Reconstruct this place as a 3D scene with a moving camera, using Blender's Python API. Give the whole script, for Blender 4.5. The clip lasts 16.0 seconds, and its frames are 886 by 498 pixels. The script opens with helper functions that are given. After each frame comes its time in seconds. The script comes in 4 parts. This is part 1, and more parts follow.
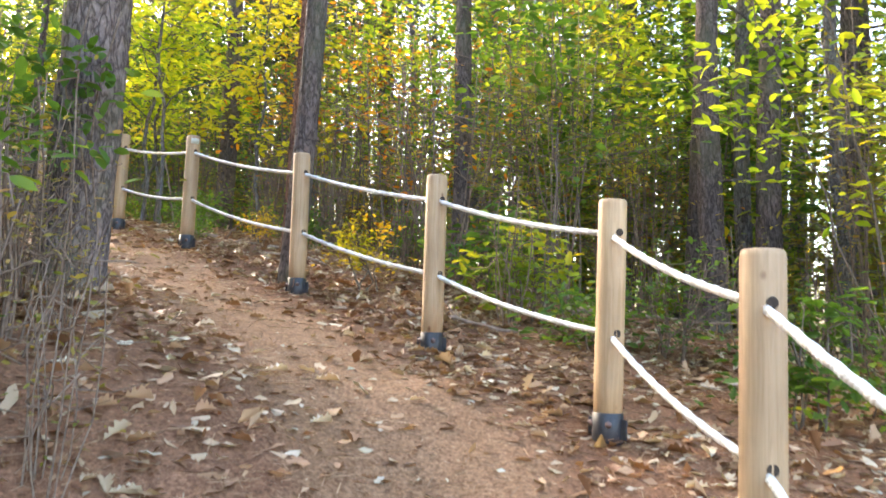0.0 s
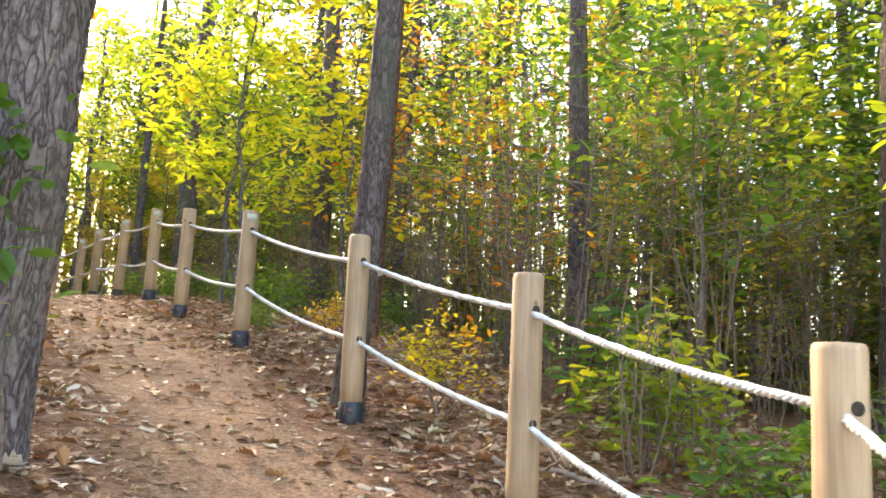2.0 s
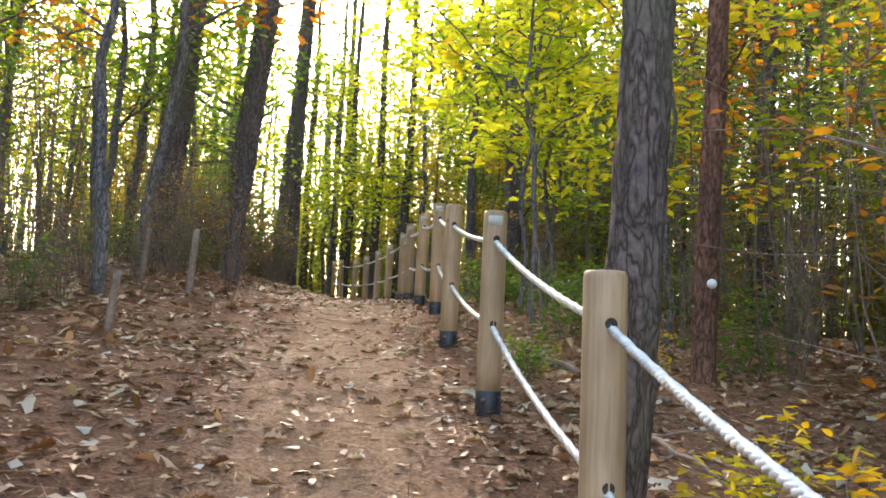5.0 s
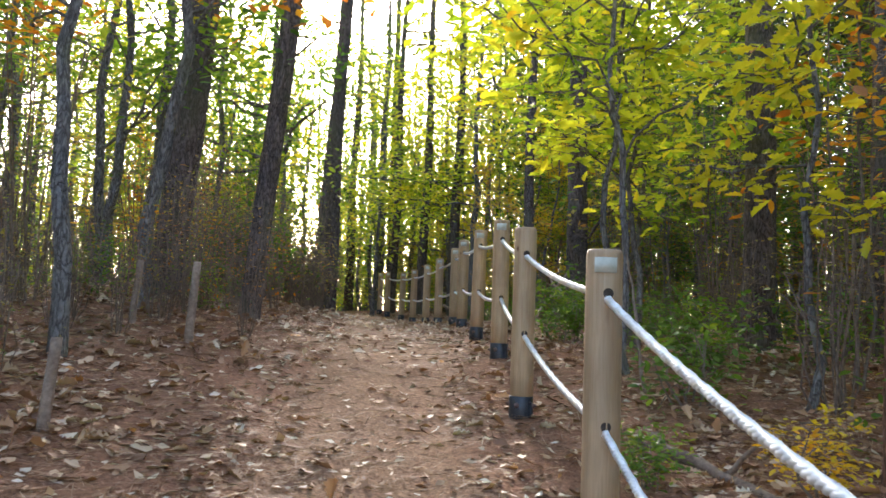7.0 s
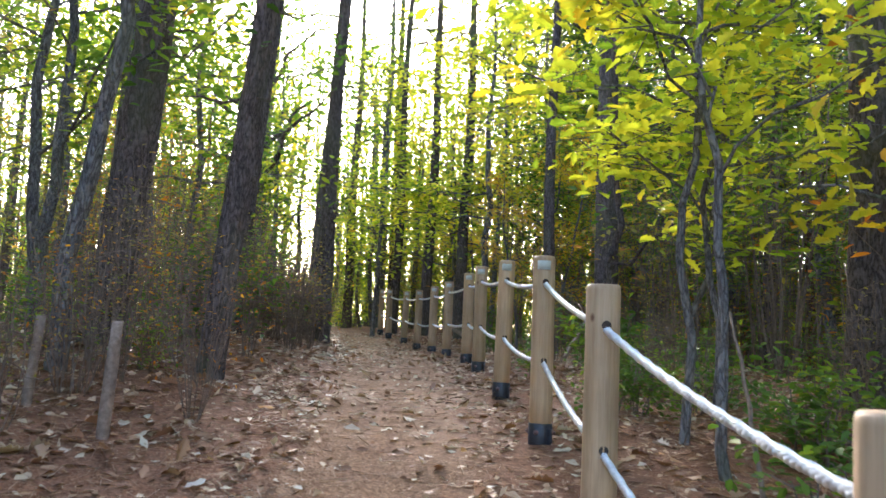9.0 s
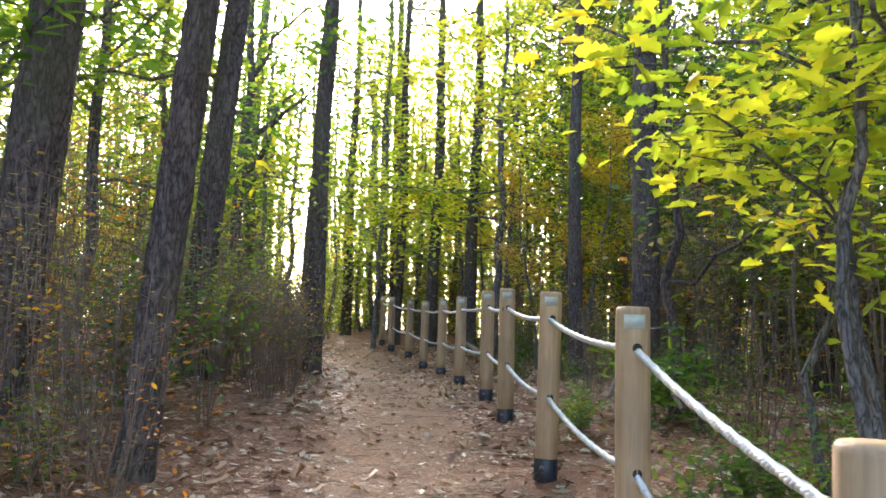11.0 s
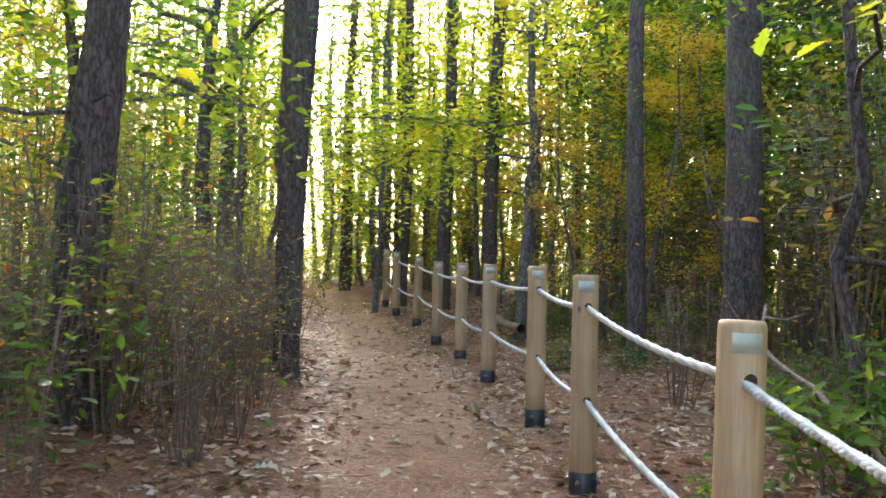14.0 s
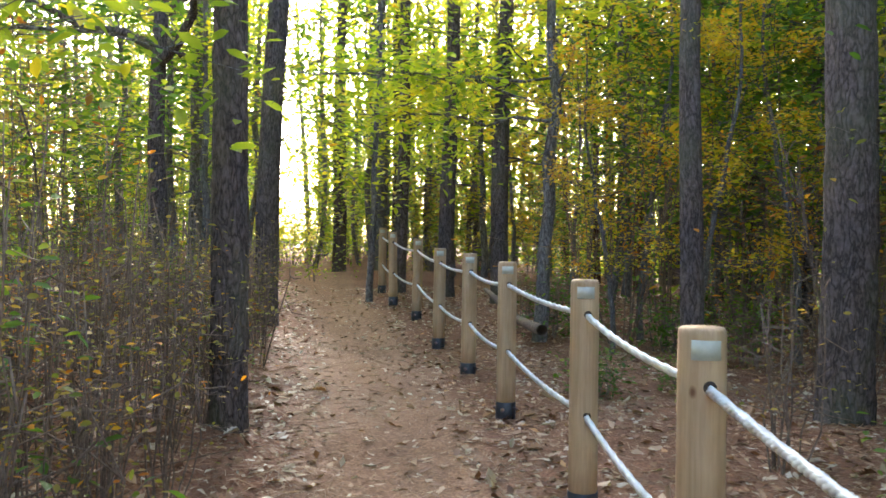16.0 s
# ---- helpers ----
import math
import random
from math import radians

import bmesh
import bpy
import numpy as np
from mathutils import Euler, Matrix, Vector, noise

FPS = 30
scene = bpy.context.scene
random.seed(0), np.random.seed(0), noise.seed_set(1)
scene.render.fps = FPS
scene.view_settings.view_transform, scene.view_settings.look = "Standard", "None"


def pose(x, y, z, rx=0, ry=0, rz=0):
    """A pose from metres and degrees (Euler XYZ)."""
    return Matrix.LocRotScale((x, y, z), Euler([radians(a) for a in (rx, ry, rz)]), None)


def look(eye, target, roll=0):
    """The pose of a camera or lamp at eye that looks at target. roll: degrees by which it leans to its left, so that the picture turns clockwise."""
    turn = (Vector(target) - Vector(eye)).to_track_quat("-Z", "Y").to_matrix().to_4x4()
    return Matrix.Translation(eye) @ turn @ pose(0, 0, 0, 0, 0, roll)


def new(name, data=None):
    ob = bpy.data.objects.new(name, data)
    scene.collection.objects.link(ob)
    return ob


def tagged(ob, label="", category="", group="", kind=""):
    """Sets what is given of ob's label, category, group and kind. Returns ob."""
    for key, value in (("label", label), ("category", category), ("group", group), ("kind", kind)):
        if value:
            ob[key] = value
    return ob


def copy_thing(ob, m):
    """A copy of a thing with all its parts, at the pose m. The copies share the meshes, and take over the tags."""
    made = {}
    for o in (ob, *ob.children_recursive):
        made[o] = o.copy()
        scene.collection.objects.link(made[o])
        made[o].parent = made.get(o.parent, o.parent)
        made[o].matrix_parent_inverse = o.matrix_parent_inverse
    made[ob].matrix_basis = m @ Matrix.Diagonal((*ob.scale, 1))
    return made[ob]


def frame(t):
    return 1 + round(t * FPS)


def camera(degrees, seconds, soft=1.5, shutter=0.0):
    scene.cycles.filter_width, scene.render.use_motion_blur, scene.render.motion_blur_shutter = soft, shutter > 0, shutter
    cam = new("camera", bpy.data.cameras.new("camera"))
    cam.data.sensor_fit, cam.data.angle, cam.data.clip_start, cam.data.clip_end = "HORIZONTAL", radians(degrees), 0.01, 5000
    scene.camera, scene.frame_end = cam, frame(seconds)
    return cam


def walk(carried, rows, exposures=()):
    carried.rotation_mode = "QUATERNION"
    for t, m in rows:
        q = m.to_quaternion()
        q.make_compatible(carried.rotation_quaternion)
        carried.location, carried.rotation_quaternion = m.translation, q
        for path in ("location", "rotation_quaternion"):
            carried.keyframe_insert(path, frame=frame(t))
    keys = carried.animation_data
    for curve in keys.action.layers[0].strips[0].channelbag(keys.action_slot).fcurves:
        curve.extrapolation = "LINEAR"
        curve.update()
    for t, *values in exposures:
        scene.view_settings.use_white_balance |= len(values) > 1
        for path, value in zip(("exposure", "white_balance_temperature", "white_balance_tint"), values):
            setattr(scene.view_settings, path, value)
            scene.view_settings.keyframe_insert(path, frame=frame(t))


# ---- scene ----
cam = camera(56.5, 16.0, 1.6, 0.25)
PATH = [
    (0, (0.658, -0.042, 1.491), (0.5, 1.941, 1.7), 1.8),
    (0.5, (0.615, 0.37, 1.735), (0.412, 2.34, 2.013), 2.3),
    (1, (0.747, 0.856, 1.78), (0.452, 2.805, 2.114), 1.0),
    (1.5, (0.789, 1.251, 1.889), (0.406, 3.184, 2.232), 1.5),
    (2, (0.655, 1.778, 2.041), (0.193, 3.695, 2.379), 2.7),
    (2.5, (0.624, 2.203, 2.138), (0.031, 4.087, 2.453), 2.1),
    (3, (0.629, 2.66, 2.328), (-0.14, 4.483, 2.617), 1.7),
    (3.5, (0.475, 3.134, 2.353), (-0.389, 4.914, 2.648), 2.8),
    (4, (0.352, 3.537, 2.526), (-0.636, 5.262, 2.745), 4.0),
    (4.5, (0.285, 4.039, 2.672), (-0.89, 5.644, 2.885), 3.1),
    (7, (-1.034, 5.699, 3.205), (-2.387, 7.157, 3.415), 2.1),
    (7.5, (-1.401, 6.097, 3.313), (-2.755, 7.553, 3.529), 1.9),
    (8, (-1.649, 6.402, 3.459), (-3.0, 7.86, 3.679), 1.6),
    (8.5, (-1.983, 6.623, 3.489), (-3.336, 8.079, 3.715), 2.6),
    (9, (-2.395, 6.948, 3.658), (-3.75, 8.402, 3.881), 2.5),
    (11.5, (-4.091, 8.511, 4.152), (-5.451, 9.966, 4.334), 1.4),
    (12, (-4.41, 8.738, 4.211), (-5.785, 10.184, 4.348), 1.3),
    (12.5, (-4.887, 9.02, 4.35), (-6.257, 10.473, 4.453), 2.1),
    (13, (-5.26, 9.462, 4.377), (-6.626, 10.921, 4.464), 1.4),
    (13.5, (-5.545, 9.834, 4.507), (-6.919, 11.286, 4.578), 1.1),
    (14, (-5.97, 10.309, 4.536), (-7.34, 11.765, 4.592), 1.4),
    (14.5, (-6.209, 10.754, 4.603), (-7.568, 12.22, 4.64), 0.8),
    (15, (-6.515, 11.13, 4.696), (-7.88, 12.592, 4.711), 1.0),
    (15.5, (-6.986, 11.561, 4.736), (-8.365, 13.009, 4.723), 1.1),
    (16, (-7.392, 11.846, 4.8), (-8.769, 13.296, 4.776), 0.7),
]
EXPOSURES = [(0, 3.55, 6500, 13), (2.5, 3.45, 6800, 13), (4.5, 3.15, 6600, 13), (7, 2.85, 6050, 14), (9, 2.97, 5650, 14), (11.5, 3.22, 5800, 14), (16, 3.42, 5950, 14)]
walk(cam, [(t, look(eye, target, roll)) for t, eye, target, roll in PATH], EXPOSURES)

# ---- world, sun, exposure ----
SUN_AZIMUTH, SUN_HEIGHT = -50.0, 24.0
world = bpy.data.worlds.new("sky")
scene.world = world
world.use_nodes = True
wt = world.node_tree
wt.nodes.clear()
sky = wt.nodes.new("ShaderNodeTexSky")
sky.sky_type, sky.sun_disc = "NISHITA", False
sky.sun_elevation, sky.sun_rotation = radians(SUN_HEIGHT), radians(360 + SUN_AZIMUTH)
sky.dust_density, sky.ozone_density, sky.air_density = 4.0, 1.0, 1.0
wbg = wt.nodes.new("ShaderNodeBackground")
wbg.inputs["Strength"].default_value = 0.15
wout = wt.nodes.new("ShaderNodeOutputWorld")
wt.links.new(sky.outputs[0], wbg.inputs[0])
wt.links.new(wbg.outputs[0], wout.inputs[0])
sun_data = bpy.data.lights.new("sun", "SUN")
sun_data.energy, sun_data.angle, sun_data.color = 2.7, radians(8), (1.0, 0.87, 0.68)
sun = new("sun", sun_data)
sa, sh = radians(SUN_AZIMUTH), radians(SUN_HEIGHT)
sun_way = Vector((math.sin(sa) * math.cos(sh), math.cos(sa) * math.cos(sh), math.sin(sh)))
sun.matrix_world = look(sun_way * 60, (0, 0, 0))


# ---- materials ----
def material(name):
    m = bpy.data.materials.new(name)
    m.use_nodes = True
    nt = m.node_tree
    return m, nt, nt.nodes["Principled BSDF"]


def node(nt, kind, **inputs):
    n = nt.nodes.new(kind)
    for key, value in inputs.items():
        n.inputs[key.replace("_", " ")].default_value = value
    return n


def ramp(nt, source, stops):
    r = nt.nodes.new("ShaderNodeValToRGB")
    els = r.color_ramp.elements
    while len(els) < len(stops):
        els.new(0.5)
    for el, (p, c) in zip(els, stops):
        el.position, el.color = p, (*c, 1)
    nt.links.new(source, r.inputs[0])
    return r


def coords(nt, scale):
    tc = nt.nodes.new("ShaderNodeTexCoord")
    mp = nt.nodes.new("ShaderNodeMapping")
    mp.inputs["Scale"].default_value = scale
    nt.links.new(tc.outputs["Object"], mp.inputs[0])
    return mp.outputs[0]


def mix_colour(nt, kind, fac, a, b):
    m = nt.nodes.new("ShaderNodeMix")
    m.data_type, m.blend_type = "RGBA", kind
    if isinstance(fac, float):
        m.inputs[0].default_value = fac
    else:
        nt.links.new(fac, m.inputs[0])
    for k, v in ((6, a), (7, b)):
        if isinstance(v, tuple):
            m.inputs[k].default_value = (*v, 1)
        else:
            nt.links.new(v, m.inputs[k])
    return m.outputs[2]


def bump(nt, height, bsdf, strength, distance):
    b = node(nt, "ShaderNodeBump", Strength=strength, Distance=distance)
    nt.links.new(height, b.inputs["Height"])
    nt.links.new(b.outputs[0], bsdf.inputs["Normal"])


def leaf_material(name, stops, through_light=0.52, together=0.6):
    """Thin leaf: a varied colour for each leaf, light shining through."""
    m, nt, bsdf = material(name)
    geo = nt.nodes.new("ShaderNodeNewGeometry")
    info = nt.nodes.new("ShaderNodeObjectInfo")
    spot = nt.nodes.new("ShaderNodeVectorMath")
    spot.operation = "ADD"
    nt.links.new(coords(nt, (1, 1, 1)), spot.inputs[0])
    nt.links.new(info.outputs["Location"], spot.inputs[1])
    no = node(nt, "ShaderNodeTexNoise", Scale=1.1, Detail=2.0)
    nt.links.new(spot.outputs[0], no.inputs["Vector"])
    branch = node(nt, "ShaderNodeMapRange")
    for key, value in (("From Min", 0.3), ("From Max", 0.7), ("To Min", 0.0), ("To Max", together)):
        branch.inputs[key].default_value = value
    nt.links.new(no.outputs[0], branch.inputs["Value"])
    blend = nt.nodes.new("ShaderNodeMath")
    blend.operation = "MULTIPLY_ADD"
    nt.links.new(geo.outputs["Random Per Island"], blend.inputs[0])
    blend.inputs[1].default_value = 1.0 - together
    nt.links.new(branch.outputs[0], blend.inputs[2])
    r = ramp(nt, blend.outputs[0], stops)
    shade = ramp(nt, no.outputs[0], [(0.3, (0.65, 0.7, 0.6)), (0.7, (1.15, 1.1, 1.0))])
    col = mix_colour(nt, "MULTIPLY", 1.0, r.outputs[0], shade.outputs[0])
    nt.links.new(col, bsdf.inputs["Base Color"])
    bsdf.inputs["Roughness"].default_value = 0.5
    bsdf.inputs["Specular IOR Level"].default_value = 0.3
    tr = nt.nodes.new("ShaderNodeBsdfTranslucent")
    warm = mix_colour(nt, "MULTIPLY", 1.0, col, (1.35, 1.3, 0.6))
    nt.links.new(warm, tr.inputs[0])
    mx = nt.nodes.new("ShaderNodeMixShader")
    mx.inputs[0].default_value = through_light
    out = nt.nodes["Material Output"]
    nt.links.new(bsdf.outputs[0], mx.inputs[1])
    nt.links.new(tr.outputs[0], mx.inputs[2])
    nt.links.new(mx.outputs[0], out.inputs[0])
    return m


def bark_material(name, dark, light, mossy=0.0):
    m, nt, bsdf = material(name)
    v = coords(nt, (1, 1, 0.26))
    vo = node(nt, "ShaderNodeTexVoronoi", Scale=22.0)
    vo.feature = "DISTANCE_TO_EDGE"
    wob = node(nt, "ShaderNodeTexNoise", Scale=7.0, Detail=4.0)
    nt.links.new(v, wob.inputs["Vector"])
    nt.links.new(mix_colour(nt, "MIX", 0.34, v, wob.outputs["Color"]), vo.inputs["Vector"])
    fine = node(nt, "ShaderNodeTexNoise", Scale=34.0, Detail=7.0, Roughness=0.72)
    nt.links.new(coords(nt, (1, 1, 0.7)), fine.inputs["Vector"])
    big = node(nt, "ShaderNodeTexNoise", Scale=2.2, Detail=3.0)
    nt.links.new(coords(nt, (1, 1, 0.5)), big.inputs["Vector"])
    plates = ramp(nt, vo.outputs["Distance"], [(0.0, (0.36, 0.35, 0.34)), (0.06, (0.66, 0.65, 0.64)), (0.22, (1, 1, 1))])
    tone = ramp(nt, fine.outputs[0], [(0.28, dark), (0.72, light)])
    col = mix_colour(nt, "MULTIPLY", 1.0, tone.outputs[0], plates.outputs[0])
    patch = ramp(nt, big.outputs[0], [(0.35, (0.7, 0.72, 0.75)), (0.7, (1.2, 1.12, 1.05))])
    col = mix_colour(nt, "MULTIPLY", 1.0, col, patch.outputs[0])
    if mossy:
        lichen = ramp(nt, big.outputs[0], [(0.5, (0, 0, 0)), (0.62, (mossy, mossy, mossy))])
        col = mix_colour(nt, "MIX", lichen.outputs[0], col, (0.09, 0.10, 0.06))
    nt.links.new(col, bsdf.inputs["Base Color"])
    bsdf.inputs["Roughness"].default_value = 0.92
    bsdf.inputs["Specular IOR Level"].default_value = 0.15
    h = mix_colour(nt, "MIX", 0.3, plates.outputs[0], fine.outputs["Color"])
    bump(nt, h, bsdf, 1.0, 0.018)
    return m


def plain(name, dark, light, scale, rough, relief=0.3, depth=0.002, stretch=(1, 1, 1), metal=0.0):
    m, nt, bsdf = material(name)
    v = coords(nt, stretch)
    a = node(nt, "ShaderNodeTexNoise", Scale=scale, Detail=6.0, Roughness=0.65)
    b = node(nt, "ShaderNodeTexNoise", Scale=scale * 0.12, Detail=3.0)
    nt.links.new(v, a.inputs["Vector"])
    nt.links.new(v, b.inputs["Vector"])
    tone = ramp(nt, a.outputs[0], [(0.3, dark), (0.7, light)])
    patch = ramp(nt, b.outputs[0], [(0.3, (0.75, 0.75, 0.75)), (0.7, (1.15, 1.15, 1.15))])
    nt.links.new(mix_colour(nt, "MULTIPLY", 1.0, tone.outputs[0], patch.outputs[0]), bsdf.inputs["Base Color"])
    bsdf.inputs["Roughness"].default_value = rough
    bsdf.inputs["Metallic"].default_value = metal
    bump(nt, a.outputs[0], bsdf, relief, depth)
    return m


def post_wood():
    m, nt, bsdf = material("peeled_pine_wood")
    info = nt.nodes.new("ShaderNodeObjectInfo")
    v = coords(nt, (1, 1, 0.045))
    shift = nt.nodes.new("ShaderNodeVectorMath")
    shift.operation = "ADD"
    nt.links.new(v, shift.inputs[0])
    nt.links.new(info.outputs["Location"], shift.inputs[1])
    grain = node(nt, "ShaderNodeTexNoise", Scale=70.0, Detail=7.0, Roughness=0.7, Distortion=0.6)
    nt.links.new(shift.outputs[0], grain.inputs["Vector"])
    broad = node(nt, "ShaderNodeTexNoise", Scale=14.0, Detail=3.0)
    nt.links.new(shift.outputs[0], broad.inputs["Vector"])
    stain = node(nt, "ShaderNodeTexNoise", Scale=3.5, Detail=4.0)
    nt.links.new(coords(nt, (1, 1, 0.6)), stain.inputs["Vector"])
    knots = node(nt, "ShaderNodeTexVoronoi", Scale=3.6)
    kv = nt.nodes.new("ShaderNodeVectorMath")
    kv.operation = "ADD"
    nt.links.new(coords(nt, (1.6, 1.6, 1)), kv.inputs[0])
    nt.links.new(info.outputs["Location"], kv.inputs[1])
    nt.links.new(kv.outputs[0], knots.inputs["Vector"])
    tone = ramp(nt, grain.outputs[0], [(0.25, (0.36, 0.235, 0.125)), (0.55, (0.52, 0.37, 0.215)), (0.8, (0.60, 0.45, 0.28))])
    b = ramp(nt, broad.outputs[0], [(0.3, (0.82, 0.78, 0.72)), (0.7, (1.08, 1.06, 1.04))])
    col = mix_colour(nt, "MULTIPLY", 1.0, tone.outputs[0], b.outputs[0])
    s = ramp(nt, stain.outputs[0], [(0.35, (0.78, 0.76, 0.74)), (0.6, (1, 1, 1))])
    col = mix_colour(nt, "MULTIPLY", 1.0, col, s.outputs[0])
    k = ramp(nt, knots.outputs["Distance"], [(0.03, (0.35, 0.22, 0.13)), (0.085, (1, 1, 1))])
    col = mix_colour(nt, "MULTIPLY", 1.0, col, k.outputs[0])
    r = ramp(nt, info.outputs["Random"], [(0.0, (0.86, 0.84, 0.84)), (1.0, (1.06, 1.03, 0.98))])
    col = mix_colour(nt, "MULTIPLY", 1.0, col, r.outputs[0])
    nt.links.new(col, bsdf.inputs["Base Color"])
    bsdf.inputs["Roughness"].default_value = 0.6
    bump(nt, grain.outputs[0], bsdf, 0.35, 0.002)
    return m


def soil_material():
    m, nt, bsdf = material("forest_soil")
    at = nt.nodes.new("ShaderNodeAttribute")
    at.attribute_name = "bare"
    v = coords(nt, (1, 1, 1))
    fine = node(nt, "ShaderNodeTexNoise", Scale=38.0, Detail=9.0, Roughness=0.85)
    mid = node(nt, "ShaderNodeTexNoise", Scale=5.0, Detail=5.0, Roughness=0.6)
    big = node(nt, "ShaderNodeTexNoise", Scale=0.8, Detail=3.0)
    for n in (fine, mid, big):
        nt.links.new(v, n.inputs["Vector"])
    needles = node(nt, "ShaderNodeTexNoise", Scale=120.0, Detail=3.0, Distortion=2.5)
    nt.links.new(coords(nt, (1, 0.25, 1)), needles.inputs["Vector"])
    path = ramp(nt, fine.outputs[0], [(0.33, (0.13, 0.074, 0.043)), (0.52, (0.31, 0.182, 0.104)), (0.7, (0.50, 0.345, 0.22))])
    humus = ramp(nt, fine.outputs[0], [(0.3, (0.07, 0.036, 0.022)), (0.52, (0.23, 0.12, 0.07)), (0.75, (0.42, 0.25, 0.155))])
    edge = nt.nodes.new("ShaderNodeMath")
    edge.operation = "MULTIPLY_ADD"
    nt.links.new(mid.outputs[0], edge.inputs[0])
    edge.inputs[1].default_value = 0.9
    nt.links.new(at.outputs["Fac"], edge.inputs[2])
    f = ramp(nt, edge.outputs[0], [(0.55, (0, 0, 0)), (1.15, (1, 1, 1))])
    f.color_ramp.elements[1].position = 1.0
    col = mix_colour(nt, "MIX", f.outputs[0], humus.outputs[0], path.outputs[0])
    p = ramp(nt, big.outputs[0], [(0.3, (0.78, 0.76, 0.75)), (0.7, (1.12, 1.1, 1.08))])
    col = mix_colour(nt, "MULTIPLY", 1.0, col, p.outputs[0])
    crumb = node(nt, "ShaderNodeTexVoronoi", Scale=70.0)
    nt.links.new(v, crumb.inputs["Vector"])
    cr = ramp(nt, crumb.outputs["Color"], [(0.15, (0.55, 0.5, 0.47)), (0.5, (1, 1, 1)), (0.85, (1.3, 1.28, 1.25))])
    col = mix_colour(nt, "MULTIPLY", 0.8, col, cr.outputs[0])
    nd = ramp(nt, needles.outputs[0], [(0.58, (0, 0, 0)), (0.66, (0.55, 0.55, 0.55))])
    col = mix_colour(nt, "MIX", nd.outputs[0], col, (0.30, 0.17, 0.10))
    nt.links.new(col, bsdf.inputs["Base Color"])
    bsdf.inputs["Roughness"].default_value = 0.95
    bsdf.inputs["Specular IOR Level"].default_value = 0.1
    h = mix_colour(nt, "MIX", 0.4, fine.outputs["Color"], mid.outputs["Color"])
    bump(nt, h, bsdf, 0.8, 0.02)
    return m


SOIL = soil_material()
POST = post_wood()
BLACK = plain("black_coated_steel", (0.012, 0.012, 0.014), (0.035, 0.035, 0.04), 40, 0.45, 0.3, 0.001)
STEEL = plain("rusty_bolt", (0.10, 0.06, 0.05), (0.30, 0.19, 0.16), 50, 0.55, metal=0.4)
# near-black colour paints the shade inside the rope holes
HOLE_SHADE = plain("rope_hole_shade", (0.02, 0.013, 0.008), (0.06, 0.04, 0.025), 40, 0.9)
ROPE = plain("white_synthetic_rope", (0.62, 0.61, 0.58), (0.86, 0.86, 0.84), 120, 0.55, 0.5, 0.0012)
TAG = plain("pale_reflective_tag", (0.40, 0.40, 0.31), (0.54, 0.53, 0.42), 25, 0.35)
BARK = bark_material("pine_bark", (0.075, 0.058, 0.052), (0.25, 0.198, 0.175), 0.5)
# mauve bark of the near pine; the stronger light on it is in the colour
BARK_LIT = bark_material("mauve_grey_pine_bark_lit", (0.12, 0.093, 0.083), (0.37, 0.30, 0.265), 0.6)
BARK_RED = bark_material("red_pine_bark", (0.10, 0.05, 0.034), (0.32, 0.17, 0.11))
BARK_GREY = bark_material("grey_bark", (0.11, 0.10, 0.095), (0.33, 0.305, 0.28), 0.5)
TWIG = plain("dry_twig", (0.085, 0.056, 0.038), (0.27, 0.19, 0.13), 30, 0.9)
TWIG_DARK = plain("dark_twig", (0.075, 0.057, 0.043), (0.23, 0.175, 0.13), 30, 0.9)
STICK = plain("fallen_wood", (0.14, 0.09, 0.06), (0.36, 0.26, 0.19), 30, 0.9)
G1, G2, YG, YE, GO, OR, BR = ((0.06, 0.125, 0.03), (0.12, 0.22, 0.04), (0.29, 0.37, 0.035), (0.62, 0.52, 0.035),
                              (0.60, 0.34, 0.025), (0.50, 0.17, 0.025), (0.22, 0.115, 0.05))
LEAF_GREEN = leaf_material("green_leaf", [(0, G1), (0.6, G2), (0.88, YG), (1, BR)])
LEAF_MIX = leaf_material("turning_leaf", [(0, G2), (0.4, (0.24, 0.32, 0.04)), (0.62, YG), (0.82, YE), (1, GO)])
LEAF_LIME = leaf_material("lime_leaf", [(0, (0.14, 0.27, 0.03)), (0.35, (0.32, 0.43, 0.04)), (0.65, (0.51, 0.54, 0.045)), (0.85, YE), (1, GO)], 0.6)
LEAF_GOLD = leaf_material("golden_leaf", [(0, YG), (0.3, YE), (0.7, GO), (1, OR)], 0.5)
LEAF_RUSSET = leaf_material("russet_leaf", [(0, BR), (0.4, OR), (0.75, GO), (1, (0.22, 0.13, 0.06))])
LEAF_OLIVE = leaf_material("olive_brown_leaf", [(0, G2), (0.35, (0.24, 0.24, 0.06)), (0.65, (0.36, 0.28, 0.08)), (0.85, (0.32, 0.17, 0.07)), (1, G2)])
LEAF_YELLOW = leaf_material("bright_yellow_leaf", [(0, YG), (0.3, (0.52, 0.52, 0.04)), (0.75, YE), (1, GO)], 0.58)
NEEDLE = leaf_material("pine_needle", [(0, (0.035, 0.07, 0.03)), (0.6, (0.08, 0.12, 0.045)), (1, (0.16, 0.17, 0.06))], 0.35)
LITTER = leaf_material("fallen_leaf", [(0, (0.17, 0.08, 0.045)), (0.35, (0.32, 0.165, 0.092)), (0.6, (0.44, 0.27, 0.17)), (0.8, (0.55, 0.41, 0.30)), (0.95, (0.68, 0.60, 0.52)), (1, (0.50, 0.22, 0.05))], 0.1, 0.0)
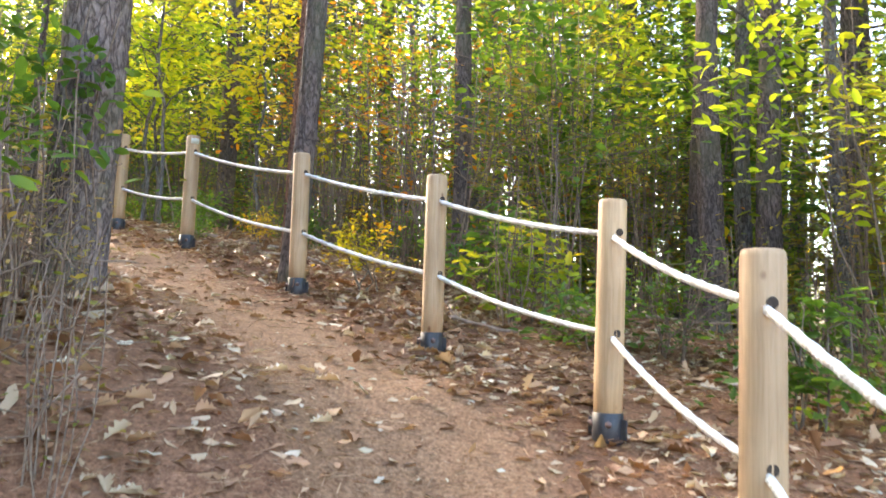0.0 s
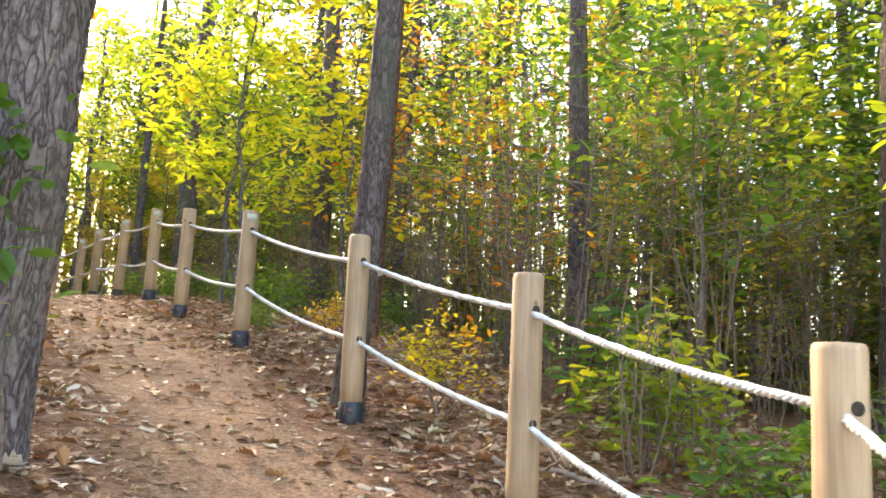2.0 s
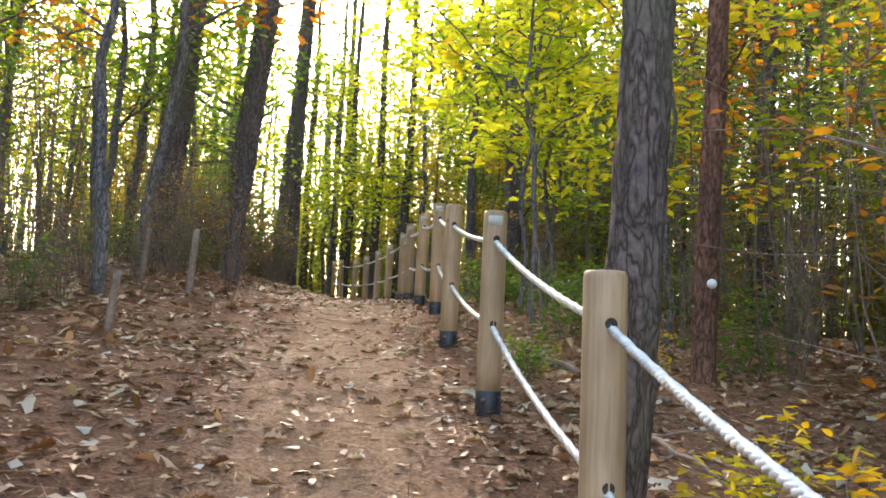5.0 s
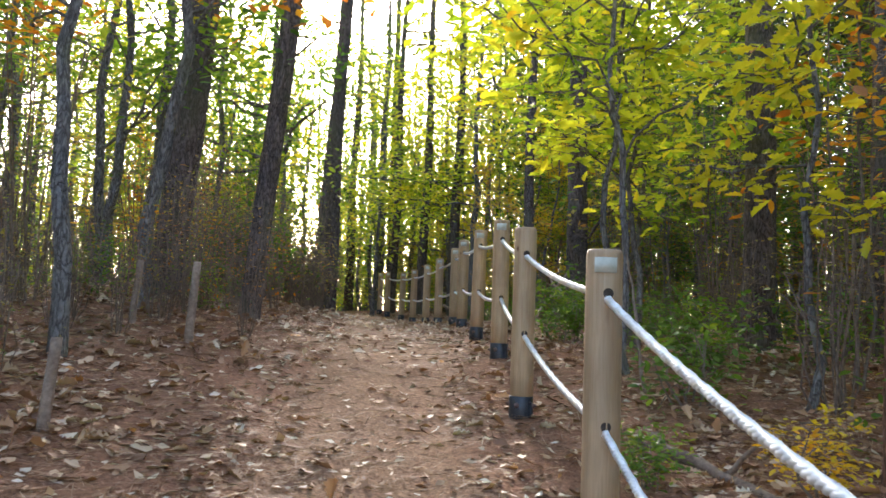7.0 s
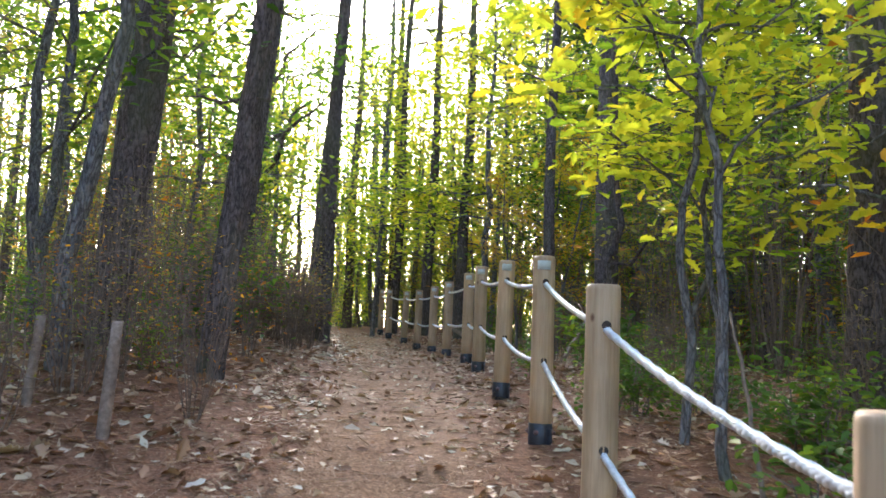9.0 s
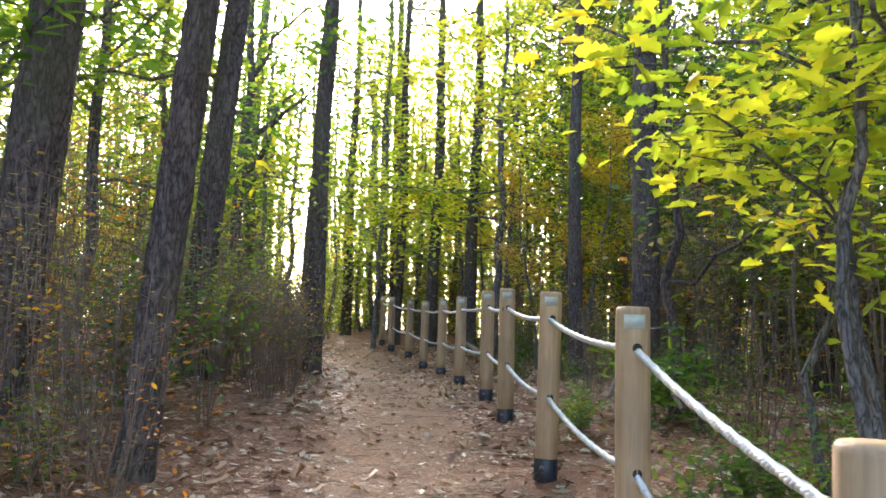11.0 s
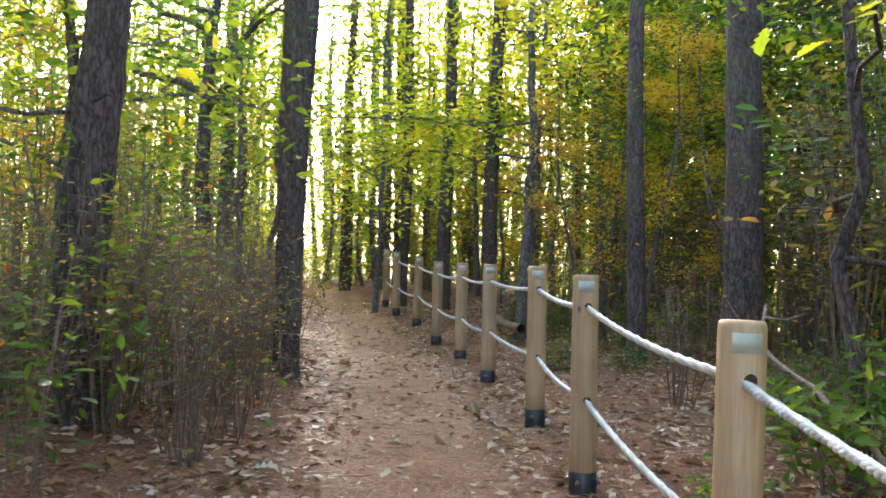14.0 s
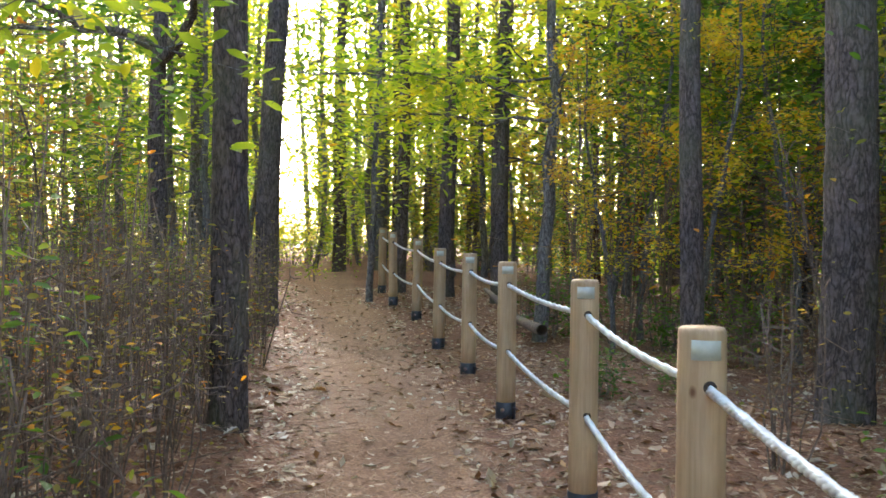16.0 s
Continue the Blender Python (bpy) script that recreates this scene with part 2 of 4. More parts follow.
STRAW = leaf_material("fallen_needle", [(0, (0.20, 0.10, 0.055)), (0.6, (0.38, 0.22, 0.13)), (1, (0.52, 0.36, 0.24))], 0.05, 0.2)


# ---- mesh building ----
rng = np.random.default_rng(7)


class Soup:
    """Gathers vertices and faces of any size, and makes one mesh of them."""

    def __init__(self):
        self.v, self.f, self.n = [], [], 0

    def add(self, verts, faces):
        self.v.append(np.asarray(verts, float).reshape(-1, 3))
        faces = np.asarray(faces, int)
        self.f.append(faces + self.n)
        self.n += len(self.v[-1])

    def tube(self, pts, radii, sides=6, cap=True):
        pts = np.asarray(pts, float)
        n = len(pts)
        radii = np.broadcast_to(np.asarray(radii, float), (n,))
        tan = np.gradient(pts, axis=0)
        tan /= np.linalg.norm(tan, axis=1)[:, None] + 1e-9
        ref = np.array([1.0, 0, 0]) if abs(tan[0][0]) < 0.8 else np.array([0, 1.0, 0])
        a = np.cross(tan, ref)
        a /= np.linalg.norm(a, axis=1)[:, None] + 1e-9
        b = np.cross(tan, a)
        ang = np.arange(sides) * 2 * np.pi / sides
        ring = a[:, None] * np.cos(ang)[None, :, None] + b[:, None] * np.sin(ang)[None, :, None]
        verts = pts[:, None] + ring * radii[:, None, None]
        i = np.arange(n - 1)[:, None] * sides
        j = np.arange(sides)[None]
        k = (j + 1) % sides
        self.add(verts, np.stack([i + j, i + k, i + sides + k, i + sides + j], -1).reshape(-1, 4))
        if cap:
            self.f.append(np.array([[self.n - sides + q for q in range(sides)]]))

    def leaves(self, at, way, roll, size, shape):
        """Copies of a leaf shape: base points, directions they point, turn about that direction, sizes."""
        tv, tf = shape
        way = way / (np.linalg.norm(way, axis=1)[:, None] + 1e-9)
        up = np.where(np.abs(way[:, 2:3]) < 0.95, np.array([[0, 0, 1.0]]), np.array([[1.0, 0, 0]]))
        side = np.cross(up, way)
        side /= np.linalg.norm(side, axis=1)[:, None] + 1e-9
        nor = np.cross(way, side)
        c, s = np.cos(roll)[:, None], np.sin(roll)[:, None]
        side, nor = side * c + nor * s, nor * c - side * s
        m = np.stack([way, side, nor], 1) * size[:, None, None]
        verts = at[:, None] + np.einsum("vk,nkc->nvc", tv, m)
        n, q = len(at), len(tv)
        self.add(verts, (tf[None] + (np.arange(n) * q)[:, None, None]).reshape(-1, tf.shape[1]))

    def mesh(self, name, smooth=False):
        me = bpy.data.meshes.new(name)
        v = np.concatenate(self.v)
        loops = np.concatenate([f.reshape(-1) for f in self.f])
        starts, at = [], 0
        for f in self.f:
            starts.append(at + np.arange(len(f)) * f.shape[1])
            at += f.size
        starts = np.concatenate(starts)
        me.vertices.add(len(v))
        me.vertices.foreach_set("co", v.astype(np.float32).ravel())
        me.loops.add(len(loops))
        me.loops.foreach_set("vertex_index", loops.astype(np.int32))
        me.polygons.add(len(starts))
        me.polygons.foreach_set("loop_start", starts.astype(np.int32))
        if smooth:
            me.polygons.foreach_set("use_smooth", np.ones(len(starts), bool))
        me.update(calc_edges=True)
        return me


def part(name, mesh, mat, parent=None, label=""):
    """One mesh object under a thing or a part."""
    if isinstance(mesh, Soup):
        mesh = mesh.mesh(name, True)
    elif isinstance(mesh, bmesh.types.BMesh):
        bm = mesh
        mesh = bpy.data.meshes.new(name)
        bm.to_mesh(mesh)
        bm.free()
    if not mesh.materials:
        mesh.materials.append(mat)
    ob = new(name, mesh)
    ob.parent = parent
    if label:
        ob["label"] = label
    return ob


OVAL = (np.array([(0, 0, 0), (.3, .2, .05), (.7, .2, .05), (1, 0, -.06), (.7, -.2, .05), (.3, -.2, .05)], float), np.array([(0, 3, 2, 1), (0, 5, 4, 3)]))
KITE = (np.array([(0, 0, 0), (.5, .27, .06), (1, 0, -.05), (.5, -.27, .06)], float), np.array([(0, 2, 1), (0, 3, 2)]))
SLIP = (np.array([(0, 0, 0), (.6, .3, .05), (1, -.1, -.05)], float), np.array([(0, 2, 1)]))
CURLED = (np.array([(0, 0, .02), (.22, .22, .10), (.5, .17, .06), (.82, .2, .14), (1, 0.03, .11), (.8, -.13, .03), (.5, -.25, .13), (.28, -.12, .04), (.5, 0, .0)], float),
          np.array([(0, 8, 2, 1), (8, 4, 3, 2), (8, 6, 5, 4), (0, 7, 6, 8)]))
half = [(.12, .05), (.22, .17), (.30, .10), (.42, .25), (.52, .15), (.66, .29), (.76, .17), (.88, .16)]
oak_v = [(0, 0, 0), (1, 0, -.1)] + [(x, y, .25 * y) for x, y in half] + [(x, -y, .25 * y) for x, y in half]
OAK = (np.array(oak_v, float), np.array([(0, 1, 9, 8, 7, 6, 5, 4, 3, 2), (0, 10, 11, 12, 13, 14, 15, 16, 17, 1)]))
SPRAY = (np.array([(0, 0, 0), (.9, .10, .05), (1, 0, 0), (0, 0, 0.02), (.7, .45, .1), (.8, .38, .08), (0, 0, -.02), (.7, -.45, .1), (.8, -.38, .08)], float),
         np.array([(0, 1, 2), (3, 4, 5), (6, 7, 8)]))

# ---- the lie of the land: a ridge path beside the fence ----
POSTS = [(1.53, 0.92, 0.08), (1.47, 2.68, 0.58), (1.18, 4.27, 1.00), (0.15, 5.60, 1.38), (-1.14, 6.90, 1.81), (-2.80, 8.55, 2.35), (-4.30, 10.01, 2.71),
         (-5.61, 11.40, 3.03), (-7.05, 12.78, 3.19), (-8.55, 14.23, 3.32), (-9.78, 15.43, 3.38), (-11.45, 16.85, 3.41), (-12.87, 18.00, 3.44),
         (-14.32, 19.08, 3.47), (-16.27, 20.63, 3.58), (-17.57, 21.36, 3.69), (-19.0, 22.4, 3.78)]
LINE = [(2.2, -60, -3.0), (2.0, -20, -2.2), (1.9, -6, -0.95), (1.7, -1.0, -0.20)] + POSTS + [(-22, 24.6, 3.95), (-30, 30, 4.1), (-80, 66, 4.2)]


def dense(line, step):
    p = np.array(line, float)
    out = []
    for a, b in zip(p[:-1], p[1:]):
        k = max(2, int(np.linalg.norm(b - a) / step))
        out.append(a + (b - a) * (np.arange(k) / k)[:, None])
    return np.concatenate(out + [p[-1:]])


RIDGE = dense(LINE, 0.25)
RDIR = np.gradient(RIDGE[:, :2], axis=0)
for _ in range(4):
    RDIR[1:-1] = (RDIR[:-2] + RDIR[1:-1] + RDIR[2:]) / 3
    RIDGE[1:-1, 2] = (RIDGE[:-2, 2] + RIDGE[1:-1, 2] + RIDGE[2:, 2]) / 3
RDIR /= np.linalg.norm(RDIR, axis=1)[:, None]


def lie(xy):
    """Ground height and distance to the path's side (left of the fence is positive) for many points."""
    xy = np.asarray(xy, float).reshape(-1, 2)
    z, d = np.empty(len(xy)), np.empty(len(xy))
    for i in range(0, len(xy), 4000):
        q = xy[i:i + 4000]
        dd = ((q[:, None] - RIDGE[None, :, :2]) ** 2).sum(-1)
        j = dd.argmin(1)
        w = 1 / (dd + 0.15) ** 3
        h = (w * RIDGE[None, :, 2]).sum(1) / w.sum(1)
        r = q - RIDGE[j, :2]
        side = np.sign(RDIR[j, 0] * r[:, 1] - RDIR[j, 1] * r[:, 0])
        dist = np.sqrt(dd.min(1)) * side
        left = np.interp(dist, [0.4, 1.3, 2.2, 2.8, 4.5, 9, 30, 200], [0, 0.0, 0.2, 0.36, 0.5, -0.2, -6, -10])
        right = np.interp(-dist, [0, 0.6, 3.5, 9, 30, 200], [0, 0.07, 0.1, -0.4, -3.5, -8])
        wear = -0.035 * np.exp(-((dist - 0.85) / 0.45) ** 2)
        z[i:i + 4000] = h + np.where(dist > 0, left + wear, right)
        d[i:i + 4000] = dist
    x, y = xy[:, 0], xy[:, 1]
    z += 0.018 * np.sin(2.3 * x + 1.7 * np.sin(1.9 * y)) * np.sin(2.9 * y + x) + 0.012 * np.sin(6.1 * x + 2 * y) * np.sin(5.3 * y - 3 * x)
    return z, d


def ground_z(x, y):
    return float(lie([(x, y)])[0][0])


def spread(a, b, fine, lo, hi, grow=1.18):
    """Even steps between a and b, growing ones out to lo and hi."""
    mid = list(np.arange(a, b, fine))
    up, dn, s = [b], [a], fine
    while up[-1] < hi:
        s *= grow
        up.append(up[-1] + s)
    s = fine
    while dn[-1] > lo:
        s *= grow
        dn.append(dn[-1] - s)
    return np.array(dn[::-1][:-1] + mid + up)


U = spread(-6, 27, 0.13, -300, 2500)
V = spread(-8.5, 1.5, 0.11, -1500, 1500)
cu, su = -0.7, 0.714
gu, gv = np.meshgrid(U, V, indexing="ij")
gx, gy = gu * cu - gv * su, gu * su + gv * cu
gz, gd = lie(np.stack([gx.ravel(), gy.ravel()], 1))
soup = Soup()
nu, nv = gu.shape
ii = (np.arange(nu - 1)[:, None] * nv + np.arange(nv - 1)[None]).ravel()
soup.add(np.stack([gx.ravel(), gy.ravel(), gz], 1), np.stack([ii, ii + nv, ii + nv + 1, ii + 1], 1))
ground = part("ground", soup, SOIL)
tagged(ground, "reddish-brown trodden soil path through leaf-littered forest ground", "ground", kind="structure")
bare = np.exp(-((gd - 0.95) / 0.62) ** 4) * 0.75
att = ground.data.attributes.new("bare", "FLOAT", "POINT")
att.data.foreach_set("value", bare.astype(np.float32))


# ---- rope fence ----
POST_H, POST_R = 1.22, 0.074
HOLES = (POST_H - 0.175, POST_H - 0.69)


def turned(profile, sides=28):
    s = Soup()
    ang = np.arange(sides) * 2 * np.pi / sides
    v = np.array([(r * np.cos(a), r * np.sin(a), z) for r, z in profile for a in ang])
    n = len(profile)
    f = [(i * sides + j, i * sides + (j + 1) % sides, (i + 1) * sides + (j + 1) % sides, (i + 1) * sides + j) for i in range(n - 1) for j in range(sides)]
    s.add(v, f)
    s.f.append(np.array([[(n - 1) * sides + j for j in range(sides)]]))
    s.f.append(np.array([[j for j in range(sides)][::-1]]))
    return s


POST_MESH = turned([(POST_R * 0.98, 0.02), (POST_R * 1.01, 0.3), (POST_R, 0.7), (POST_R * 0.985, POST_H - 0.022), (POST_R * 0.95, POST_H - 0.008), (POST_R * 0.87, POST_H)], 32).mesh("post", True)
SLEEVE_MESH = turned([(POST_R + 0.004, -0.12), (POST_R + 0.004, 0.128), (POST_R + 0.0005, 0.131)], 28).mesh("base_sleeve", True)


def box(sx, sy, sz):
    bm = bmesh.new()
    bmesh.ops.create_cube(bm, size=1)
    bmesh.ops.scale(bm, vec=(sx, sy, sz), verts=bm.verts)
    bmesh.ops.bevel(bm, geom=bm.edges[:], offset=min(sx, sy, sz) * 0.2, segments=1, affect="EDGES")
    me = bpy.data.meshes.new("piece")
    bm.to_mesh(me)
    bm.free()
    return me


EAR_MESH = box(0.035, 0.012, 0.10)
BOLT_MESH = turned([(0.018, 0), (0.018, 0.007), (0.013, 0.012), (0.009, 0.024)], 6).mesh("bolt")
# a solid plug flush with the post; its dark colour is the hole's shade
HOLE_MESH = turned([(0.0205, -0.02), (0.0205, 0.0015), (0.018, 0.002)], 14).mesh("rope_hole")


def tag_mesh():
    s = Soup()
    a = np.linspace(-0.6, 0.6, 7)
    rows = [[(math.cos(q) * (POST_R + k), math.sin(q) * (POST_R + k), z) for q in a] for k, z in ((0.0, -0.03), (0.003, -0.03), (0.003, 0.03), (0.0, 0.03))]
    s.add(np.array(rows), [(i * 7 + j, i * 7 + j + 1, (i + 1) * 7 + j + 1, (i + 1) * 7 + j) for i in range(3) for j in range(6)])
    return s.mesh("reflector_tag")


TAG_MESH = tag_mesh()


def fence_post(i, x, y, z):
    ob = new("fence_post")
    lean = random.Random(i)
    ob.matrix_basis = pose(x, y, z, lean.uniform(-0.8, 0.8), lean.uniform(-0.8, 0.8), 0)
    tagged(ob, "round peeled pine rope-fence post in black steel base sleeve", "fence post", "posts of the rope fence")
    p = part("post", POST_MESH, POST, ob, "pale peeled pine pole")
    p.rotation_euler[2] = lean.uniform(0, 6)
    sl = part("base_sleeve", SLEEVE_MESH, BLACK, ob, "black coated steel sleeve")
    a = Vector(POSTS[max(i - 1, 0)]) - Vector(POSTS[min(i + 1, len(POSTS) - 1)])
    way = math.atan2(a.y, a.x)
    for k, turn in enumerate((way + 0.55, way + math.pi + 0.55)):
        ear = part("ear", EAR_MESH, BLACK, sl)
        ear.matrix_basis = Matrix.Rotation(turn, 4, "Z") @ Matrix.Translation((POST_R + 0.016, 0, 0.05))
    for k in range(4):
        turn = way - 0.5 + k * math.pi / 2
        b = part("bolt", BOLT_MESH, STEEL, sl)
        b.matrix_basis = Matrix.Rotation(turn, 4, "Z") @ Matrix.Translation((POST_R + 0.003, 0, 0.075)) @ Matrix.Rotation(math.pi / 2, 4, "Y")
    for hz in HOLES:
        for turn in (way, way + math.pi):
            h = part("rope_hole", HOLE_MESH, HOLE_SHADE, ob, "drilled rope hole, its inner shade painted as a dark disc")
            h.matrix_basis = Matrix.Rotation(turn, 4, "Z") @ Matrix.Translation((POST_R - 0.002, 0, hz)) @ Matrix.Rotation(math.pi / 2, 4, "Y")
    if i >= 5 and i != 6:
        t = part("reflector_tag", TAG_MESH, TAG, ob, "pale reflective tag")
        t.matrix_basis = Matrix.Translation((0, 0, POST_H - 0.064)) @ Matrix.Rotation(way - 0.16, 4, "Z")
    return ob


for i, (x, y, z) in enumerate(POSTS):
    fence_post(i, x, y, z)

for hz, sag in ((HOLES[0], 0.035), (HOLES[1], 0.042)):
    rope = new("rope")
    rope.location = (POSTS[0][0], POSTS[0][1], POSTS[0][2] + hz)
    tagged(rope, "white twisted synthetic rope threaded through the fence posts", "rope", "ropes of the fence")
    P = np.array(POSTS)
    centre = []
    for i, (a, b) in enumerate(zip(P[:-1], P[1:])):
        k = int(np.linalg.norm(b - a) / 0.023)
        u = np.arange(k) / k
        s = sag * (0.8 + 0.5 * ((i * 37) % 10) / 10)
        q = a + (b - a) * u[:, None]
        q[:, 2] += hz - s * 4 * u * (1 - u)
        centre.append(q)
    centre = np.concatenate(centre)
    run = np.concatenate([[0], np.cumsum(np.linalg.norm(np.diff(centre, axis=0), axis=1))])
    tan = np.gradient(centre, axis=0)
    tan /= np.linalg.norm(tan, axis=1)[:, None]
    sd = np.cross(tan, [0, 0, 1.0])
    sd /= np.linalg.norm(sd, axis=1)[:, None]
    nr = np.cross(sd, tan)
    for k in range(3):
        ph = run * 2 * np.pi / 0.084 + k * 2 * np.pi / 3
        s = Soup()
        s.tube(centre + 0.0088 * (sd * np.cos(ph)[:, None] + nr * np.sin(ph)[:, None]) - P[0] - [0, 0, hz], 0.0098, 6)
        part("strand", s, ROPE, rope)


# ---- trees ----
def trunk_soup(path, radii, sides, rough, seed, flare=0.0):
    """A trunk with furrowed bark along a path."""
    path = np.asarray(path, float)
    s = Soup()
    n = len(path)
    ang = np.arange(sides) * 2 * np.pi / sides
    verts = np.empty((n, sides, 3))
    for i, (p, r) in enumerate(zip(path, radii)):
        h = p[2] - path[0][2]
        for j, a in enumerate(ang):
            c, q = math.cos(a), math.sin(a)
            f = noise.noise(Vector((c * 4.5 + seed, q * 4.5, h * 2.2)))
            g = noise.noise(Vector((c * r * 42 + seed, q * r * 42, h * 5)))
            root = flare * math.exp(-h / 0.22) * (0.6 + 0.7 * max(0, math.sin(a * 5 + seed)))
            rr = r * (1 + 0.05 * f + root) + rough * (abs(g) * 1.6 - 0.5)
            verts[i, j] = (p[0] + c * rr, p[1] + q * rr, p[2])
    i = np.arange(n - 1)[:, None] * sides
    j = np.arange(sides)[None]
    k = (j + 1) % sides
    s.add(verts, np.stack([i + j, i + k, i + sides + k, i + sides + j], -1).reshape(-1, 4))
    return s


def bend(a, b, k, wobble, r):
    """A crooked line from a to b."""
    u = np.linspace(0, 1, k)[:, None]
    p = np.asarray(a, float) * (1 - u) + np.asarray(b, float) * u
    off = np.cumsum(r.normal(0, wobble / k ** 0.5, (k, 3)), 0)
    off -= off[0]
    return p + off * (1 - 0.3 * u)


def leaf_cloud(s, pts, per, radius, size, shape, r, droop=0.2):
    """Leaves round twig points."""
    at = np.repeat(pts, per, 0) + r.normal(0, radius, (len(pts) * per, 3))
    way = r.normal(0, 1, at.shape)
    way[:, 2] = way[:, 2] * 0.3 - droop
    s.leaves(at, way, r.normal(0, 0.45, len(at)), r.uniform(size * 0.6, size * 1.25, len(at)), shape)


def pine_tree(name, height, r0, crown_from, seed, bark, leaf_mat, label, limbs=22, sides=14, rings=40, leaf=0.22, per=7, lean=(0, 0), flare=0.35, rough=0.006, stubs=5, reach=2.2, shape=SPRAY):
    """A tall pine: bare furrowed trunk, short dead stubs, tufts of needles high up."""
    r = np.random.default_rng(seed)
    ob = new(name)
    h = np.concatenate([np.linspace(-0.3, 4.5, int(rings * 0.7)), np.linspace(4.7, height, max(8, int(rings * 0.3)))])
    path = np.stack([lean[0] * h / 5 + 0.03 * np.sin(h * 0.9 + seed), lean[1] * h / 5 + 0.03 * np.cos(h * 0.8 + seed), h], 1)
    radii = r0 * np.clip(1 - 0.75 * np.maximum(h, 0) / height, 0.1, 1.1)
    part("trunk", trunk_soup(path, radii, sides, rough, seed, flare), bark, ob)
    bs, cs = Soup(), Soup()
    for k in range(limbs):
        z = crown_from + (height - crown_from) * (k + r.random()) / limbs
        a = r.uniform(0, 6.283)
        ln = reach * (1.15 - 0.8 * (z - crown_from) / (height - crown_from)) * r.uniform(0.6, 1.2)
        o = np.array([np.interp(z, h, path[:, 0]), np.interp(z, h, path[:, 1]), z])
        e = o + [math.cos(a) * ln, math.sin(a) * ln, ln * r.uniform(-0.1, 0.35)]
        line = bend(o, e, 6, 0.18, r)
        bs.tube(line, np.linspace(0.03, 0.008, 6), 4)
        tw = line[2:].repeat(3, 0) + r.normal(0, 0.3, (12, 3))
        leaf_cloud(cs, tw, per, 0.16, leaf, shape, r, 0.0)
    for k in range(stubs):
        z = r.uniform(1.6, crown_from)
        a = r.uniform(0, 6.283)
        o = np.array([np.interp(z, h, path[:, 0]), np.interp(z, h, path[:, 1]), z])
        ln = r.uniform(0.25, 1.1)
        bs.tube(bend(o, o + [math.cos(a) * ln, math.sin(a) * ln, r.uniform(-0.1, 0.25)], 5, 0.1, r), np.linspace(0.016, 0.004, 5), 4)
    tagged(part("branchwork", bs, bark, ob), kind="stuff")
    part("crown", cs, leaf_mat, ob)
    return tagged(ob, label, "tree")


def sapling(name, height, seed, leaf_mat, label, stems=3, twigs=9, per=9, leaf=0.085, shape=OVAL, low=0.25, width=0.9, bark=None, droop=0.08, spread_r=0.15, thick=0.014):
    """A slim young broadleaf tree or shrub: crooked stems, side twigs, leaves along the twigs."""
    r = np.random.default_rng(seed)
    ob = new(name)
    ss, cs = Soup(), Soup()
    for k in range(stems):
        a = r.uniform(0, 6.283)
        sp = width * 0.45 * r.uniform(0.2, 1)
        hh = height * r.uniform(0.65, 1.05)
        line = bend((0.08 * math.cos(a), 0.08 * math.sin(a), -0.1), (sp * math.cos(a), sp * math.sin(a), hh), 10, max(0.13, 0.12 * height / 3), r)
        if stems <= 4:
            st = Soup()
            st.tube(line, np.linspace(thick * r.uniform(0.7, 1.2), 0.004, 10), 5, False)
            part("stem", st, bark or TWIG_DARK, ob)
        else:
            ss.tube(line[::3], np.linspace(thick * r.uniform(0.7, 1.2), 0.004, 4), 4)
        for j in range(twigs):
            f = low + (1 - low) * (j + r.random()) / twigs
            o = line[0] + 0
            o = np.array([np.interp(f * 9, np.arange(10), line[:, c]) for c in range(3)])
            b = r.uniform(0, 6.283)
            ln = width * r.uniform(0.35, 1.0) * (1.1 - 0.6 * f)
            tw = bend(o, o + [math.cos(b) * ln, math.sin(b) * ln, ln * r.uniform(0.0, 0.6)], 5, 0.1, r)
            ss.tube(tw[::2], (0.006, 0.0045, 0.0025), 3, False)
            leaf_cloud(cs, tw[1:], per, spread_r, leaf, shape, r, droop)
    tagged(part("twigwork", ss, bark or TWIG_DARK, ob), kind="stuff")
    part("crown", cs, leaf_mat, ob)
    return tagged(ob, label, "shrub" if height < 2.2 else "young tree")


def plant(ob, x, y, turn=0.0, size=1.0, sink=0.02, tilt=(0, 0)):
    m = pose(x, y, ground_z(x, y) - sink, tilt[0], tilt[1], turn) @ Matrix.Diagonal((size, size, size, 1))
    ob.matrix_basis = m
    return ob


def plant_copy(ob, x, y, turn, size, label=""):
    m = pose(x, y, ground_z(x, y) - 0.03, 0, 0, turn) @ Matrix.Diagonal((size, size, size, 1))
    c = copy_thing(ob, m)
    c.matrix_basis = m
    if label:
        c["label"] = label
    return c


